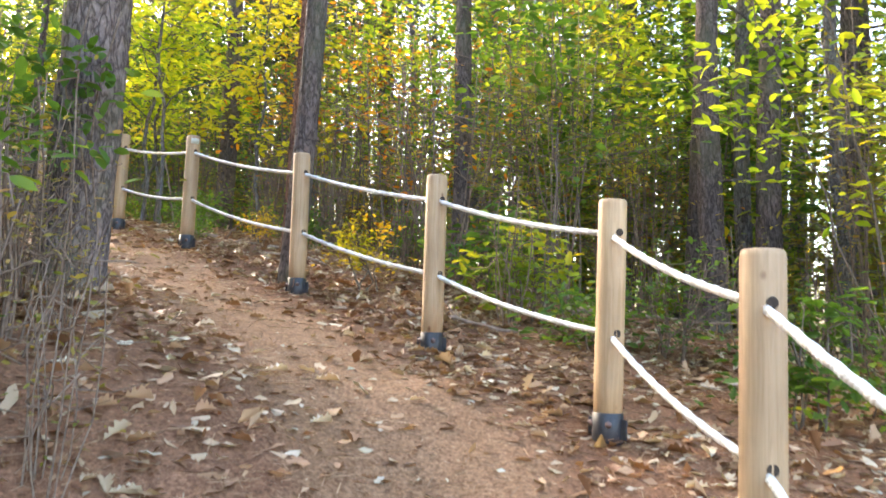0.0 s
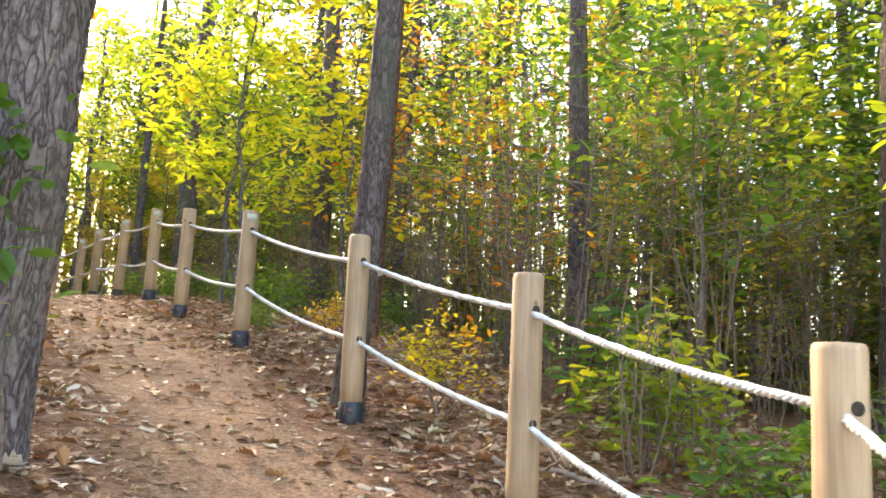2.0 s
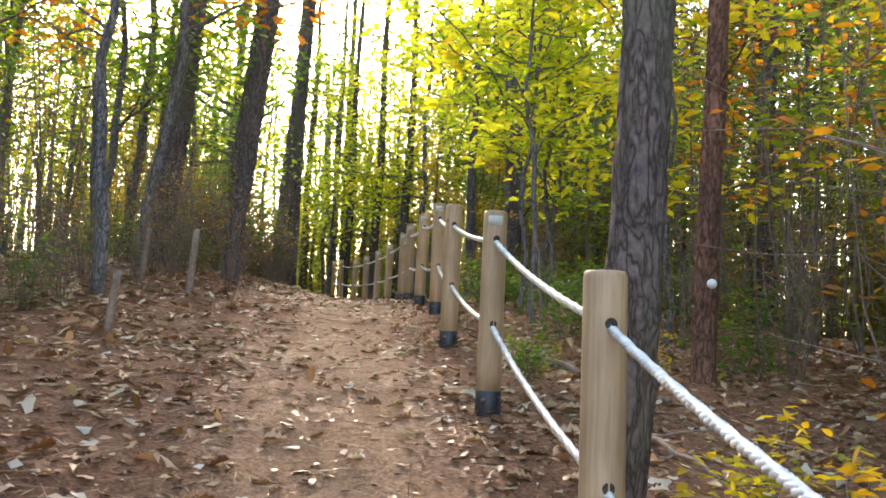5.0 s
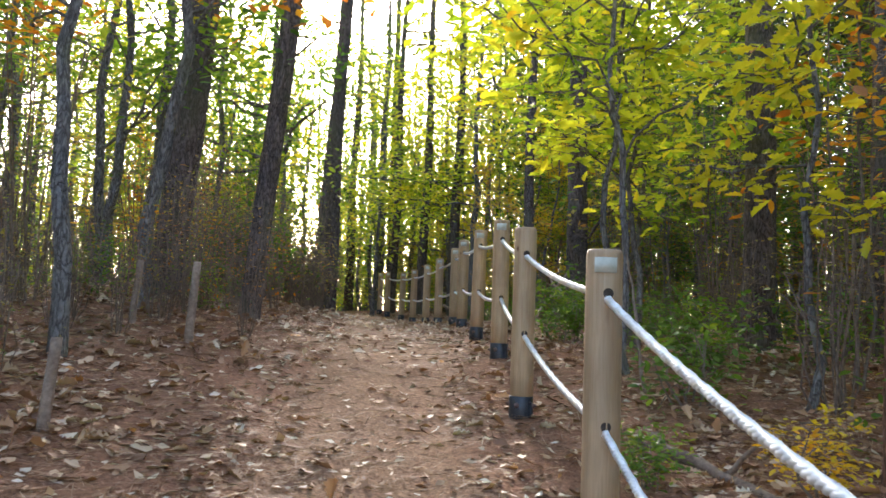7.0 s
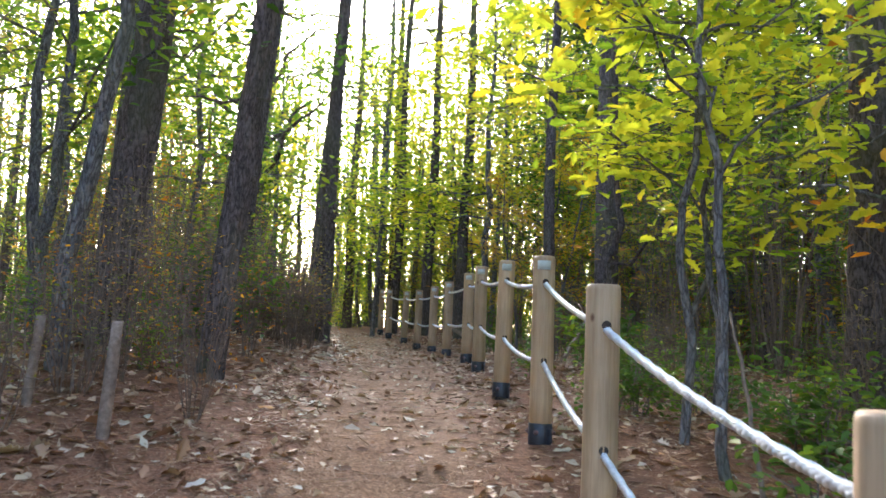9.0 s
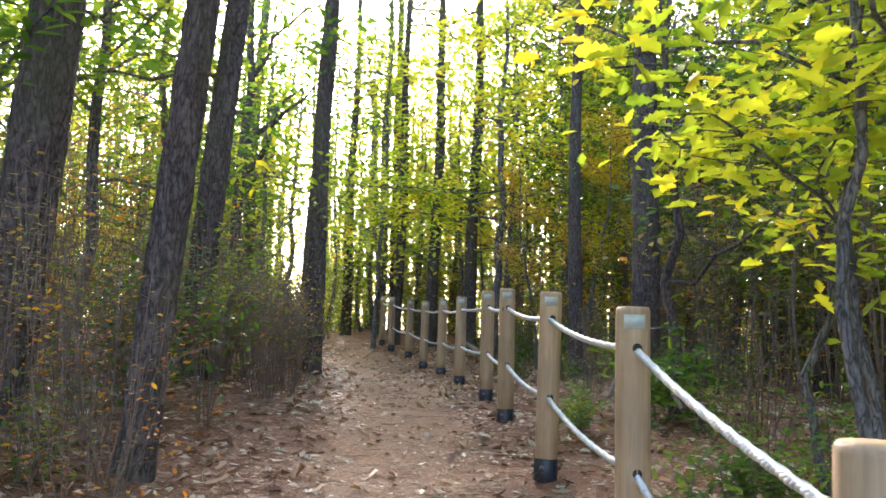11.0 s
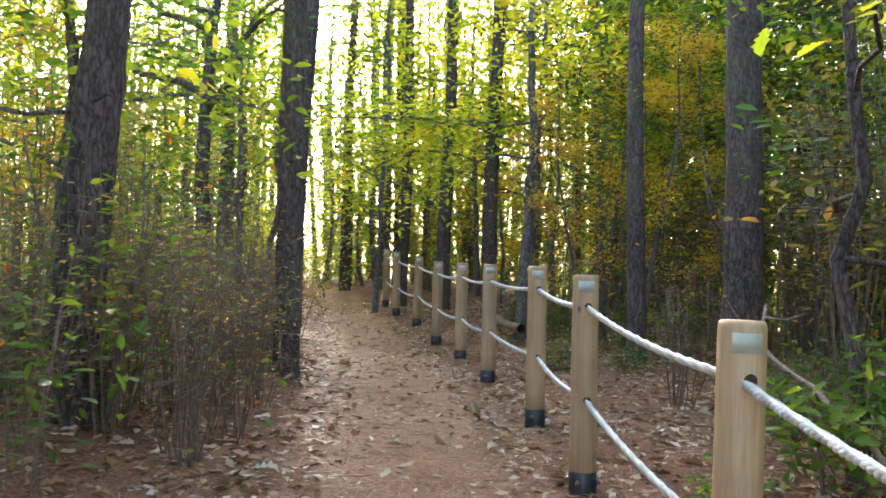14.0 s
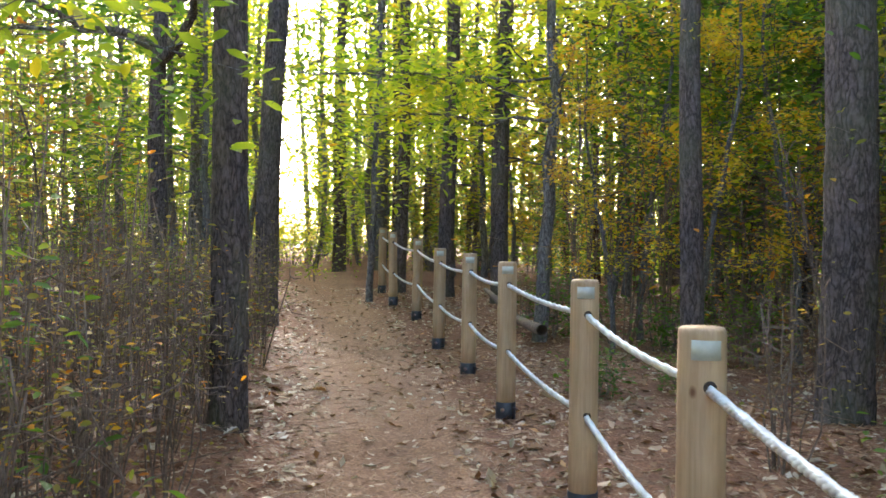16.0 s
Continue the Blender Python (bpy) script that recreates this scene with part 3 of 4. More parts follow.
PINE_LABEL = "tall pine with dark furrowed grey-brown bark beside the path"
NEAR_PINES = [
    # x, y, radius, lean x and y at five metres, bark
    (-1.92, 4.60, 0.205, 0.09, 0.05, BARK_LIT),
    (-1.33, 7.27, 0.11, 0.27, 0.05, BARK),
    (2.83, 9.95, 0.14, 0.30, 0.1, BARK),
    (2.93, 9.25, 0.145, -0.05, 0.1, BARK),
    (3.81, 10.07, 0.165, 0.0, 0.0, BARK),
    (-2.12, 10.25, 0.09, 0.05, 0.0, BARK_RED),
    (-4.38, 14.05, 0.17, 0.0, 0.0, BARK),
    (-9.42, 18.25, 0.20, 0.0, 0.1, BARK),
    (-11.0, 18.98, 0.115, 0.0, 0.0, BARK),
    (-16.2, 22.5, 0.16, 0.05, 0.0, BARK),
    (-17.4, 22.5, 0.15, 0.05, 0.0, BARK),
    (-18.6, 22.5, 0.13, 0.05, 0.0, BARK),
    (-22.6, 25.6, 0.17, 0.0, 0.0, BARK_GREY),
    (-23.5, 25.0, 0.18, 0.05, 0.0, BARK),
    (-12.1, 14.75, 0.125, 0.10, 0.05, BARK),
    (-16.4, 18.0, 0.16, 0.15, 0.1, BARK),
    (-10.65, 12.3, 0.14, 0.25, 0.15, BARK),
    (-7.95, 10.42, 0.105, 0.32, 0.15, BARK),
    (-9.05, 10.05, 0.18, 0.3, 0.2, BARK),
    (-21.5, 19.9, 0.18, 0.2, 0.0, BARK_GREY),
    (0.03, 10.2, 0.125, 0.0, 0.0, BARK),
    (5.15, 11.2, 0.15, 0.1, 0.0, BARK),
    (3.68, 10.75, 0.115, 0.0, 0.0, BARK_GREY),
]
for k, (x, y, r0, lx, ly, bark) in enumerate(NEAR_PINES):
    near = k < 4 or k in (14, 16, 17, 18, 7)
    t = pine_tree("pine_tree", 13 + k % 4, r0, 6.5 + k % 3, 100 + k, bark, NEEDLE, PINE_LABEL, 13, 56 if k == 0 else 34 if near else 18, 200 if k == 0 else 130 if near else 46, lean=(lx, ly), rough=0.022 if k == 0 else 0.014 if near else 0.008, flare=0.55 if k == 0 else 0.35)
    plant(t, x, y)
    tagged(t, group="pines along the path")

FAR_PINES = [pine_tree("pine_tree", h, r0, c, 300 + i, b, NEEDLE, "slim pine deeper in the forest", 20, 9, 20, lean=(lx, 0.1), flare=0.1, per=5, leaf=0.36, stubs=7)
             for i, (h, r0, c, b, lx) in enumerate([(14, 0.15, 4.8, BARK, 0.1), (12, 0.11, 4.2, BARK_GREY, -0.15), (16, 0.17, 5.5, BARK, 0.05), (11, 0.09, 4.0, BARK_RED, 0.2)])]


def broadleaf_tree(name, height, r0, seed, bark, leaf_mat, label, limbs=9, low=0.3, reach=2.0, leaf=0.14, shape=KITE, twigs=9, per=5, lean=(0.2, 0.1), cloud=0.2, extra=(), thick=0.35):
    """A forest broadleaf: crooked trunk, rising limbs, twigs and a loose crown. extra: ends of further limbs."""
    r = np.random.default_rng(seed)
    ob = new(name)
    line = bend((0, 0, -0.2), (lean[0] * height / 5, lean[1] * height / 5, height), 14, 0.25, r)
    part("trunk", trunk_soup(line, np.linspace(r0, r0 * 0.25, 14), 12, 0.004, seed, 0.2), bark, ob)
    cs, ts = Soup(), Soup()
    ends = [None] * limbs + list(extra)
    for k, end in enumerate(ends):
        f = low + (0.98 - low) * (k + r.random() * 0.8) / limbs if end is None else end[3]
        o = np.array([np.interp(f * 13, np.arange(14), line[:, c]) for c in range(3)])
        a = k * 2.4 + r.uniform(-0.4, 0.4)
        ln = reach * (1.15 - 0.65 * f) * r.uniform(0.75, 1.2)
        e = o + [math.cos(a) * ln, math.sin(a) * ln, ln * r.uniform(0.15, 0.7)] if end is None else np.array(end[:3])
        limb = bend(o, e, 8, 0.25, r)
        ls = Soup()
        ls.tube(limb, np.linspace(max(0.012, r0 * thick * (1.1 - f)), 0.006, 8), 5)
        pts = []
        for j in range(twigs):
            q = limb[r.integers(2, 8)]
            b = r.uniform(0, 6.283)
            tl = r.uniform(0.3, 0.8) * reach * 0.4
            tw = bend(q, q + [math.cos(b) * tl, math.sin(b) * tl, tl * r.uniform(-0.3, 0.5)], 4, 0.08, r)
            ts.tube(tw[::3], (0.006, 0.003), 3, False)
            pts.append(tw[1:])
        part("limb", ls, bark, ob)
        leaf_cloud(cs, np.concatenate(pts), per, cloud, leaf, shape, r, 0.1)
    tagged(part("twigwork", ts, bark, ob), kind="stuff")
    part("crown", cs, leaf_mat, ob)
    return tagged(ob, label, "tree")


SAPLINGS = [
    sapling("young_tree", 4.8, 400, LEAF_GREEN, "slim young tree with green autumn leaves", 2, 16, 7, 0.12, OVAL, 0.3, 2.4, spread_r=0.12),
    sapling("young_tree", 5.3, 401, LEAF_MIX, "slim young tree with green and yellow leaves", 2, 16, 7, 0.12, OVAL, 0.35, 2.4, spread_r=0.12),
    sapling("young_tree", 4.2, 402, LEAF_OLIVE, "slim young tree with olive and brown leaves", 3, 11, 6, 0.105, OVAL, 0.3, 2.0, spread_r=0.11),
    sapling("young_tree", 5.6, 403, LEAF_LIME, "slim young tree with yellow-green leaves", 2, 16, 7, 0.125, OVAL, 0.35, 2.4, spread_r=0.12),
    sapling("young_tree", 4.4, 404, LEAF_RUSSET, "slim young tree with russet leaves", 3, 9, 5, 0.105, OVAL, 0.35, 1.7, spread_r=0.11),
    sapling("young_tree", 2.8, 405, LEAF_OLIVE, "bushy shrub with olive leaves and many thin stems", 9, 4, 4, 0.085, OVAL, 0.35, 1.4, thick=0.009, spread_r=0.1),
]
THIN = [
    sapling("thin_stems", 3.4, 406, LEAF_OLIVE, "clump of thin bare brown stems in the undergrowth", 11, 3, 1, 0.08, OVAL, 0.5, 1.3, TWIG, thick=0.011),
    sapling("thin_stems", 2.5, 407, LEAF_RUSSET, "clump of dry leaning stems with a few dead leaves", 12, 3, 1, 0.08, OVAL, 0.4, 1.6, TWIG, thick=0.009),
]
THICKET = [
    sapling("young_tree", 5.0, 410, LEAF_GREEN, "leafy green young tree deeper in the forest", 4, 12, 7, 0.18, KITE, 0.05, 2.4, spread_r=0.25),
    sapling("young_tree", 5.5, 411, LEAF_MIX, "leafy turning young tree deeper in the forest", 4, 12, 7, 0.18, KITE, 0.05, 2.4, spread_r=0.25),
    sapling("young_tree", 4.5, 412, LEAF_OLIVE, "leafy olive-brown young tree deeper in the forest", 4, 12, 7, 0.18, KITE, 0.05, 2.3, spread_r=0.25),
]
BRUSH = [
    sapling("shrub", 1.15, 420, LEAF_OLIVE, "dry brush of thin upright stems with few leaves", 11, 3, 1, 0.05, OVAL, 0.4, 0.5, TWIG, thick=0.008),
    sapling("shrub", 0.95, 421, LEAF_GREEN, "dry brush of thin stems with small green leaves", 10, 4, 3, 0.065, OVAL, 0.3, 0.55, TWIG, thick=0.009),
    sapling("shrub", 1.3, 422, LEAF_OLIVE, "bare brush of dry twigs with a few brown leaves", 13, 3, 1, 0.045, OVAL, 0.4, 0.55, TWIG, thick=0.008),
    sapling("shrub", 0.6, 423, LEAF_GREEN, "low green shrub on the forest floor", 6, 3, 5, 0.09, OVAL, 0.3, 0.5),
]
CANOPY = [
    broadleaf_tree("oak_tree", 8.5, 0.09, 500, BARK_GREY, LEAF_GREEN, "slender forest oak with green leaves", 11, 0.25, 2.6),
    broadleaf_tree("oak_tree", 9.5, 0.10, 501, BARK_GREY, LEAF_MIX, "slender forest oak with green and yellow leaves", 11, 0.25, 2.8),
    broadleaf_tree("oak_tree", 8.0, 0.08, 502, BARK_GREY, LEAF_LIME, "slender forest oak with yellow-green leaves", 11, 0.25, 2.6),
    broadleaf_tree("oak_tree", 9.0, 0.10, 503, BARK_GREY, LEAF_OLIVE, "slender forest oak with olive-brown leaves", 11, 0.25, 2.6),
]
used = set()


def open_sky(x, y):
    """The gap in the forest through which the bright sky shows, ahead of the path."""
    p, q = x + 20.0, y - 20.8
    along, across = -0.81 * p + 0.6 * q, 0.6 * p + 0.81 * q
    return along > 0 and -0.6 - 0.018 * along < across < 0.4 + 0.015 * along


def scatter(kinds, weights, n, u_range, d_range, sizes, seed, keep=0.7, group="undergrowth of the forest", clear=()):
    """Plants spread along a stretch of the ridge, beside the path; clear: circles that stay free."""
    r = np.random.default_rng(seed)
    made, tries, spots = 0, 0, []
    while made < n and tries < n * 40:
        tries += 1
        u, v = r.uniform(*u_range), r.uniform(-26, 18)
        x, y = u * cu - v * su, u * su + v * cu
        z, d = lie([(x, y)])
        if not (d_range[0] < d[0] < d_range[1]) or any((x - a) ** 2 + (y - b) ** 2 < keep ** 2 for a, b in spots):
            continue
        if open_sky(x, y) or any((x - a) ** 2 + (y - b) ** 2 < c * c for a, b, c in clear):
            continue
        spots.append((x, y))
        k = r.choice(len(kinds), p=np.array(weights) / sum(weights))
        ob, s, turn = kinds[k], r.uniform(*sizes), r.uniform(0, 360)
        if ob.name in used:
            c = plant_copy(ob, x, y, turn, s)
        else:
            used.add(ob.name)
            c = plant(ob, x, y, turn, s, 0.03)
        tagged(c, group=group)
        made += 1


# beyond the fence; the clearings leave the pines there in view
CLEAR = [(2.4, 7.2, 1.1), (3.2, 8.6, 1.0), (-5.0, 12.0, 1.5), (-2.5, 9.8, 0.9), (-12.0, 19.6, 1.6), (2.0, 5.2, 1.1), (2.4, 6.2, 1.1), (2.6, 8.2, 1.1), (3.1, 7.4, 1.2), (3.5, 9.3, 1.0),
         (-8.3, 15.8, 0.8), (-8.9, 17.0, 0.9), (-10.0, 17.7, 0.9), (-3.6, 11.2, 0.9), (-4.0, 12.8, 0.9), (-10.4, 18.5, 0.9), (-11.6, 18.9, 1.0), (-9.6, 17.0, 0.8)]
scatter(THIN, (3, 3), 58, (-1, 27), (-8, -1.9), (0.7, 1.2), 31, 0.7, clear=CLEAR[8:])
scatter(SAPLINGS, (4, 4, 4, 3, 1.4, 4), 54, (-1, 26), (-7.5, -2.3), (0.8, 1.2), 11, 0.8, clear=CLEAR)
scatter(THICKET, (1, 6, 4), 27, (-1, 33), (-14, -5.5), (0.8, 1.3), 21, 1.0, clear=CLEAR)
scatter(CANOPY, (1, 5, 5, 3), 23, (-1, 36), (-13, -4.8), (0.85, 1.2), 17, 1.6, "oaks of the forest", CLEAR)
scatter(BRUSH, (2, 2, 3, 2), 46, (-1, 26), (-5, -1.2), (0.6, 1.1), 12, 0.6)
scatter(BRUSH[3:], (1,), 12, (9, 23), (-2.2, -0.6), (0.5, 0.9), 35, 0.6)
# on the bank
scatter(THIN, (3, 2), 16, (3, 27), (3.3, 7), (0.6, 1.0), 32, 0.8)
scatter(THIN, (3, 2), 34, (11.5, 21), (2.1, 3.6), (0.36, 0.5), 36, 0.35)
scatter(BRUSH, (5, 1.2, 5, 0.3), 54, (14.5, 24), (2.0, 3.8), (0.6, 1.05), 13, 0.3)
scatter(BRUSH, (3, 1, 4, 0.3), 22, (9, 14.5), (2.6, 4.6), (0.5, 0.85), 34, 0.4)
scatter(BRUSH, (3, 1, 4, 0.5), 20, (3.5, 9), (2.9, 5.0), (0.5, 0.85), 33, 0.4)
scatter(BRUSH, (3, 0.3, 4, 0.2), 18, (-0.5, 3.5), (2.3, 4.2), (0.6, 0.9), 23, 0.35)
scatter(SAPLINGS, (4, 1, 3, 0.5, 2, 3), 34, (1, 26), (3.6, 8), (0.7, 1.1), 14, 1.0)
scatter(THICKET, (4, 3, 4), 15, (3, 18), (7, 14), (0.8, 1.3), 22, 1.2)
scatter(CANOPY, (4, 3, 2, 3), 12, (2, 36), (6, 14), (0.8, 1.2), 18, 1.9, "oaks of the forest")
scatter(CANOPY, (4, 3, 1, 3), 10, (3, 17), (3.4, 7), (0.6, 0.9), 28, 1.3, "oaks of the forest")
# where the path bends out of sight
BRIGHT = [
    broadleaf_tree("oak_tree", 8.5, 0.07, 510, BARK_GREY, LEAF_LIME, "slender oak with thin sunlit yellow-green leaves", 13, 0.2, 2.6, 0.15, OVAL, 12, 6, cloud=0.26),
    broadleaf_tree("oak_tree", 9.5, 0.08, 511, BARK_GREY, LEAF_MIX, "slender oak with sunlit green and yellow leaves", 13, 0.2, 2.8, 0.15, OVAL, 12, 6, cloud=0.26),
    broadleaf_tree("oak_tree", 9.0, 0.07, 512, BARK_GREY, LEAF_GREEN, "slender oak with thin sunlit green leaves", 13, 0.2, 2.7, 0.15, OVAL, 12, 6, cloud=0.26),
]
scatter(BRIGHT, (4, 3, 1), 7, (23, 35), (-9, -2.6), (0.75, 1.1), 43, 1.3, "oaks of the forest")
scatter(BRIGHT, (4, 2, 3), 6, (27, 38), (-3, 4.5), (0.8, 1.2), 44, 1.5, "oaks of the forest")
scatter(BRIGHT, (3, 3, 2), 3, (17, 30), (3.6, 8), (0.75, 1.05), 45, 1.5, "oaks of the forest")
scatter(CANOPY, (2, 4, 5, 1), 4, (26, 35), (-3.6, -1.6), (0.8, 1.05), 41, 1.4, "oaks of the forest")
scatter(CANOPY, (4, 3, 3, 1), 6, (24, 34), (2.4, 4.5), (0.8, 1.05), 42, 1.4, "oaks of the forest")
scatter(FAR_PINES, (3, 2, 3, 1), 16, (20, 40), (-13, -4), (0.9, 1.2), 37, 1.4, "pines of the forest")
scatter(THICKET, (6, 2, 3), 9, (23, 37), (-12, -4), (1.1, 1.6), 38, 1.1)
scatter(CANOPY, (5, 2, 2, 3), 8, (22, 38), (-12, -4), (1.0, 1.35), 39, 1.5, "oaks of the forest")
scatter(THICKET, (2, 6, 1), 34, (31, 43), (-9, 9), (0.5, 1.0), 24, 1.0)
scatter(FAR_PINES, (3, 2, 3, 1), 5, (34, 46), (-9, 9), (0.85, 1.2), 25, 1.8, "pines of the forest")
scatter(CANOPY, (3, 3, 3, 3), 12, (33, 46), (-9, 9), (0.8, 1.2), 26, 1.8, "oaks of the forest")
# forest all round
scatter(FAR_PINES, (3, 2, 3, 2), 36, (-6, 42), (-18, -5), (0.85, 1.2), 15, 1.6, "pines of the forest")
scatter(FAR_PINES, (3, 2, 3, 1), 20, (-6, 42), (8, 18), (0.85, 1.2), 16, 1.8, "pines of the forest")

# ---- trees and shrubs that stand out ----
OAK_LABEL = "young oak with large lobed yellow-green leaves leaning over the fence"
for k, (x, y, h, mat, tilt) in enumerate([(-4.4, 11.55, 5.4, LEAF_LIME, (2, -4)), (-3.0, 11.4, 4.2, LEAF_YELLOW, (0, 0)), (-4.9, 11.95, 5.0, LEAF_LIME, (0, 0)), (-5.1, 12.9, 3.9, LEAF_LIME, (0, 3)), (-5.4, 13.5, 4.4, LEAF_LIME, (3, -3))]):
    o = broadleaf_tree("young_oak", h, 0.035, 600 + k, BARK_GREY, mat, OAK_LABEL, 11, 0.36, 1.45, 0.145, OAK, 9, 3, (0.1, 0.05), 0.11, [(-0.9, -1.2, 3.3, 0.5), (-0.2, -1.5, 2.6, 0.42)] if k == 0 else ())
    plant(o, x, y, 40 * k, 1.0, 0.02, tilt)
    tagged(o, group="young oaks at the fence")
CROOK = broadleaf_tree("young_oak", 6.0, 0.055, 606, BARK, LEAF_OLIVE, "dark crooked young oak with few leaves beyond the fence", 9, 0.2, 1.7, 0.11, OVAL, 6, 2, (0.05, 0.0), 0.15, (), 0.5)
plant(CROOK, -7.5, 15.33)
GOLD = broadleaf_tree("maple_tree", 10.0, 0.09, 620, BARK_GREY, LEAF_GOLD, "golden-orange autumn tree among the pines", 12, 0.2, 2.2, 0.13, KITE, 10, 8)
plant(GOLD, -21.5, 27.7)
plant_copy(GOLD, -14.6, 22.3, 80, 0.4, "small orange autumn tree beyond the fence")
plant_copy(GOLD, -12.4, 19.9, 200, 0.36, "small orange autumn tree beyond the fence")
plant_copy(GOLD, -11.2, 19.6, 20, 0.42, "small orange autumn tree beyond the fence")
plant_copy(GOLD, -17.5, 24.5, 120, 0.5, "orange autumn tree beyond the fence")
RUSSET = broadleaf_tree("oak_tree", 6.5, 0.07, 621, BARK_GREY, LEAF_RUSSET, "russet oak spreading over the bank", 10, 0.35, 2.4, 0.14, OAK, 8, 4)
plant(RUSSET, -7.9, 9.2)
plant_copy(RUSSET, -6.1, 7.8, 150, 0.85)
for k, (x, y, m) in enumerate([(-10.7, 10.1, 2), (-12.0, 11.7, 1), (-13.3, 13.2, 2), (-11.3, 9.3, 2), (-15.7, 23.1, 0), (-15.8, 25.8, 1), (-19.2, 25.6, 0)]):
    tagged(plant_copy(BRIGHT[m], x, y, 95 * k, 0.9 if k < 4 else 1.15), group="oaks of the forest")
for k, (x, y) in enumerate([(4.2, 12.6), (2.3, 12.4), (5.9, 12.6), (3.2, 13.8), (7.0, 11.5)]):
    tagged(plant_copy(THICKET[k % 3], x, y, 70 * k, 1.15), group="undergrowth of the forest")
plant_copy(GOLD, -12.6, 20.9, 45, 0.5, "orange autumn tree beyond the fence")
plant_copy(GOLD, -10.6, 20.6, 145, 0.45, "orange autumn tree beyond the fence")
FORK = broadleaf_tree("forked_tree", 9.0, 0.13, 622, BARK, LEAF_GREEN, "dark forked oak with crooked spreading limbs", 8, 0.28, 3.2, 0.13, OVAL, 9, 5, (0.2, 0.1), 0.2, [(-2.6, -2.3, 4.4, 0.36), (-2.4, -2.2, 5.9, 0.5), (1.2, 1.4, 5.6, 0.4)], 0.75)
plant(FORK, -17.5, 16.95)
LOW = sapling("shrub", 1.3, 660, LEAF_LIME, "low yellow-green shrub where the path goes over the brow", 6, 5, 5, 0.1, OVAL, 0.2, 1.2, TWIG)
for k, (x, y, s) in enumerate([(-24.5, 23.6, 1.0), (-25.8, 25.2, 1.2), (-24.0, 22.4, 0.9), (-26.5, 23.9, 1.3), (-23.0, 21.4, 0.9), (-27.5, 27.0, 1.4), (-26.0, 27.4, 1.1)]):
    plant_copy(LOW, x, y, 60 * k, s)
plant(LOW, -25.2, 24.4)
ARCH = broadleaf_tree("oak_tree", 7.5, 0.09, 623, BARK_GREY, LEAF_LIME, "oak reaching one long leafy branch over the path", 8, 0.4, 2.0, 0.135, OVAL, 22, 5, (0, 0), 0.16,
                      [(-1.3, -1.6, 2.75, 0.36), (-2.2, -2.4, 3.1, 0.38), (-0.9, -2.2, 3.4, 0.42)])
plant(ARCH, -13.5, 20.0)
for k, (x, y, h) in enumerate([(-9.2, 11.0, 0.9), (-10.5, 12.3, 1.4)]):
    g = sapling("shrub", h, 650 + k, LEAF_GREEN, "green shrub among dry stems on the bank", 7, 5, 5, 0.08, OVAL, 0.25, 0.85)
    plant(g, x, y, 70 * k)
for k, (x, y, s) in enumerate([(-1.85, 3.75, 0.8), (-1.95, 4.15, 0.8), (-1.45, 3.75, 0.45), (-1.95, 3.2, 1.0)]):
    plant_copy(BRUSH[0 if k % 2 else 2], x, y, 61 * k + 20, s)
EVERGREEN = sapling("shrub", 1.75, 645, LEAF_GREEN, "tall thin-stemmed shrub with fresh green leaves beside the near pine", 4, 5, 4, 0.1, OVAL, 0.55, 0.7, TWIG, spread_r=0.07, thick=0.012)
plant(EVERGREEN, -1.62, 3.0)
plant_copy(EVERGREEN, -2.3, 4.15, 130, 1.0)
for k, (x, y, s) in enumerate([(-1.8, 3.9, 0.5), (-2.2, 4.0, 0.7), (-2.5, 4.25, 1.0), (-1.9, 3.5, 0.45), (-2.35, 3.6, 0.8), (-2.75, 3.9, 1.1), (-2.7, 4.6, 1.1), (-3.0, 4.3, 1.2)]):
    plant_copy(BRUSH[2 if k % 3 else 0], x, y, 77 * k, s)
YEL = sapling("shrub", 0.85, 630, LEAF_GOLD, "low shrub with golden-yellow leaves beyond the fence", 4, 6, 5, 0.07, OVAL, 0.5, 0.7, droop=0.0, spread_r=0.05)
plant(YEL, -0.62, 7.35, 0, 0.85)
plant_copy(YEL, -2.3, 9.6, 90, 0.6)
for k, (x, y, s) in enumerate([(0.85, 7.2, 0.9), (1.35, 6.3, 0.7), (0.4, 8.4, 1.1), (2.3, 4.6, 0.8), (-7.45, 15.0, 0.9), (-7.6, 14.0, 0.45), (-4.15, 12.1, 0.7), (-3.0, 9.3, 0.35), (-5.6, 12.6, 0.5)]):
    g = sapling("shrub", 0.8, 640 + k, LEAF_MIX if k == 0 else LEAF_GREEN, "low shrub with broad yellowing green leaves" if k == 0 else "low shrub with broad green leaves beyond the fence", 6, 4, 4, 0.13, OAK, 0.3, 0.8, spread_r=0.08)
    plant(g, x, y, 50 * k, s)

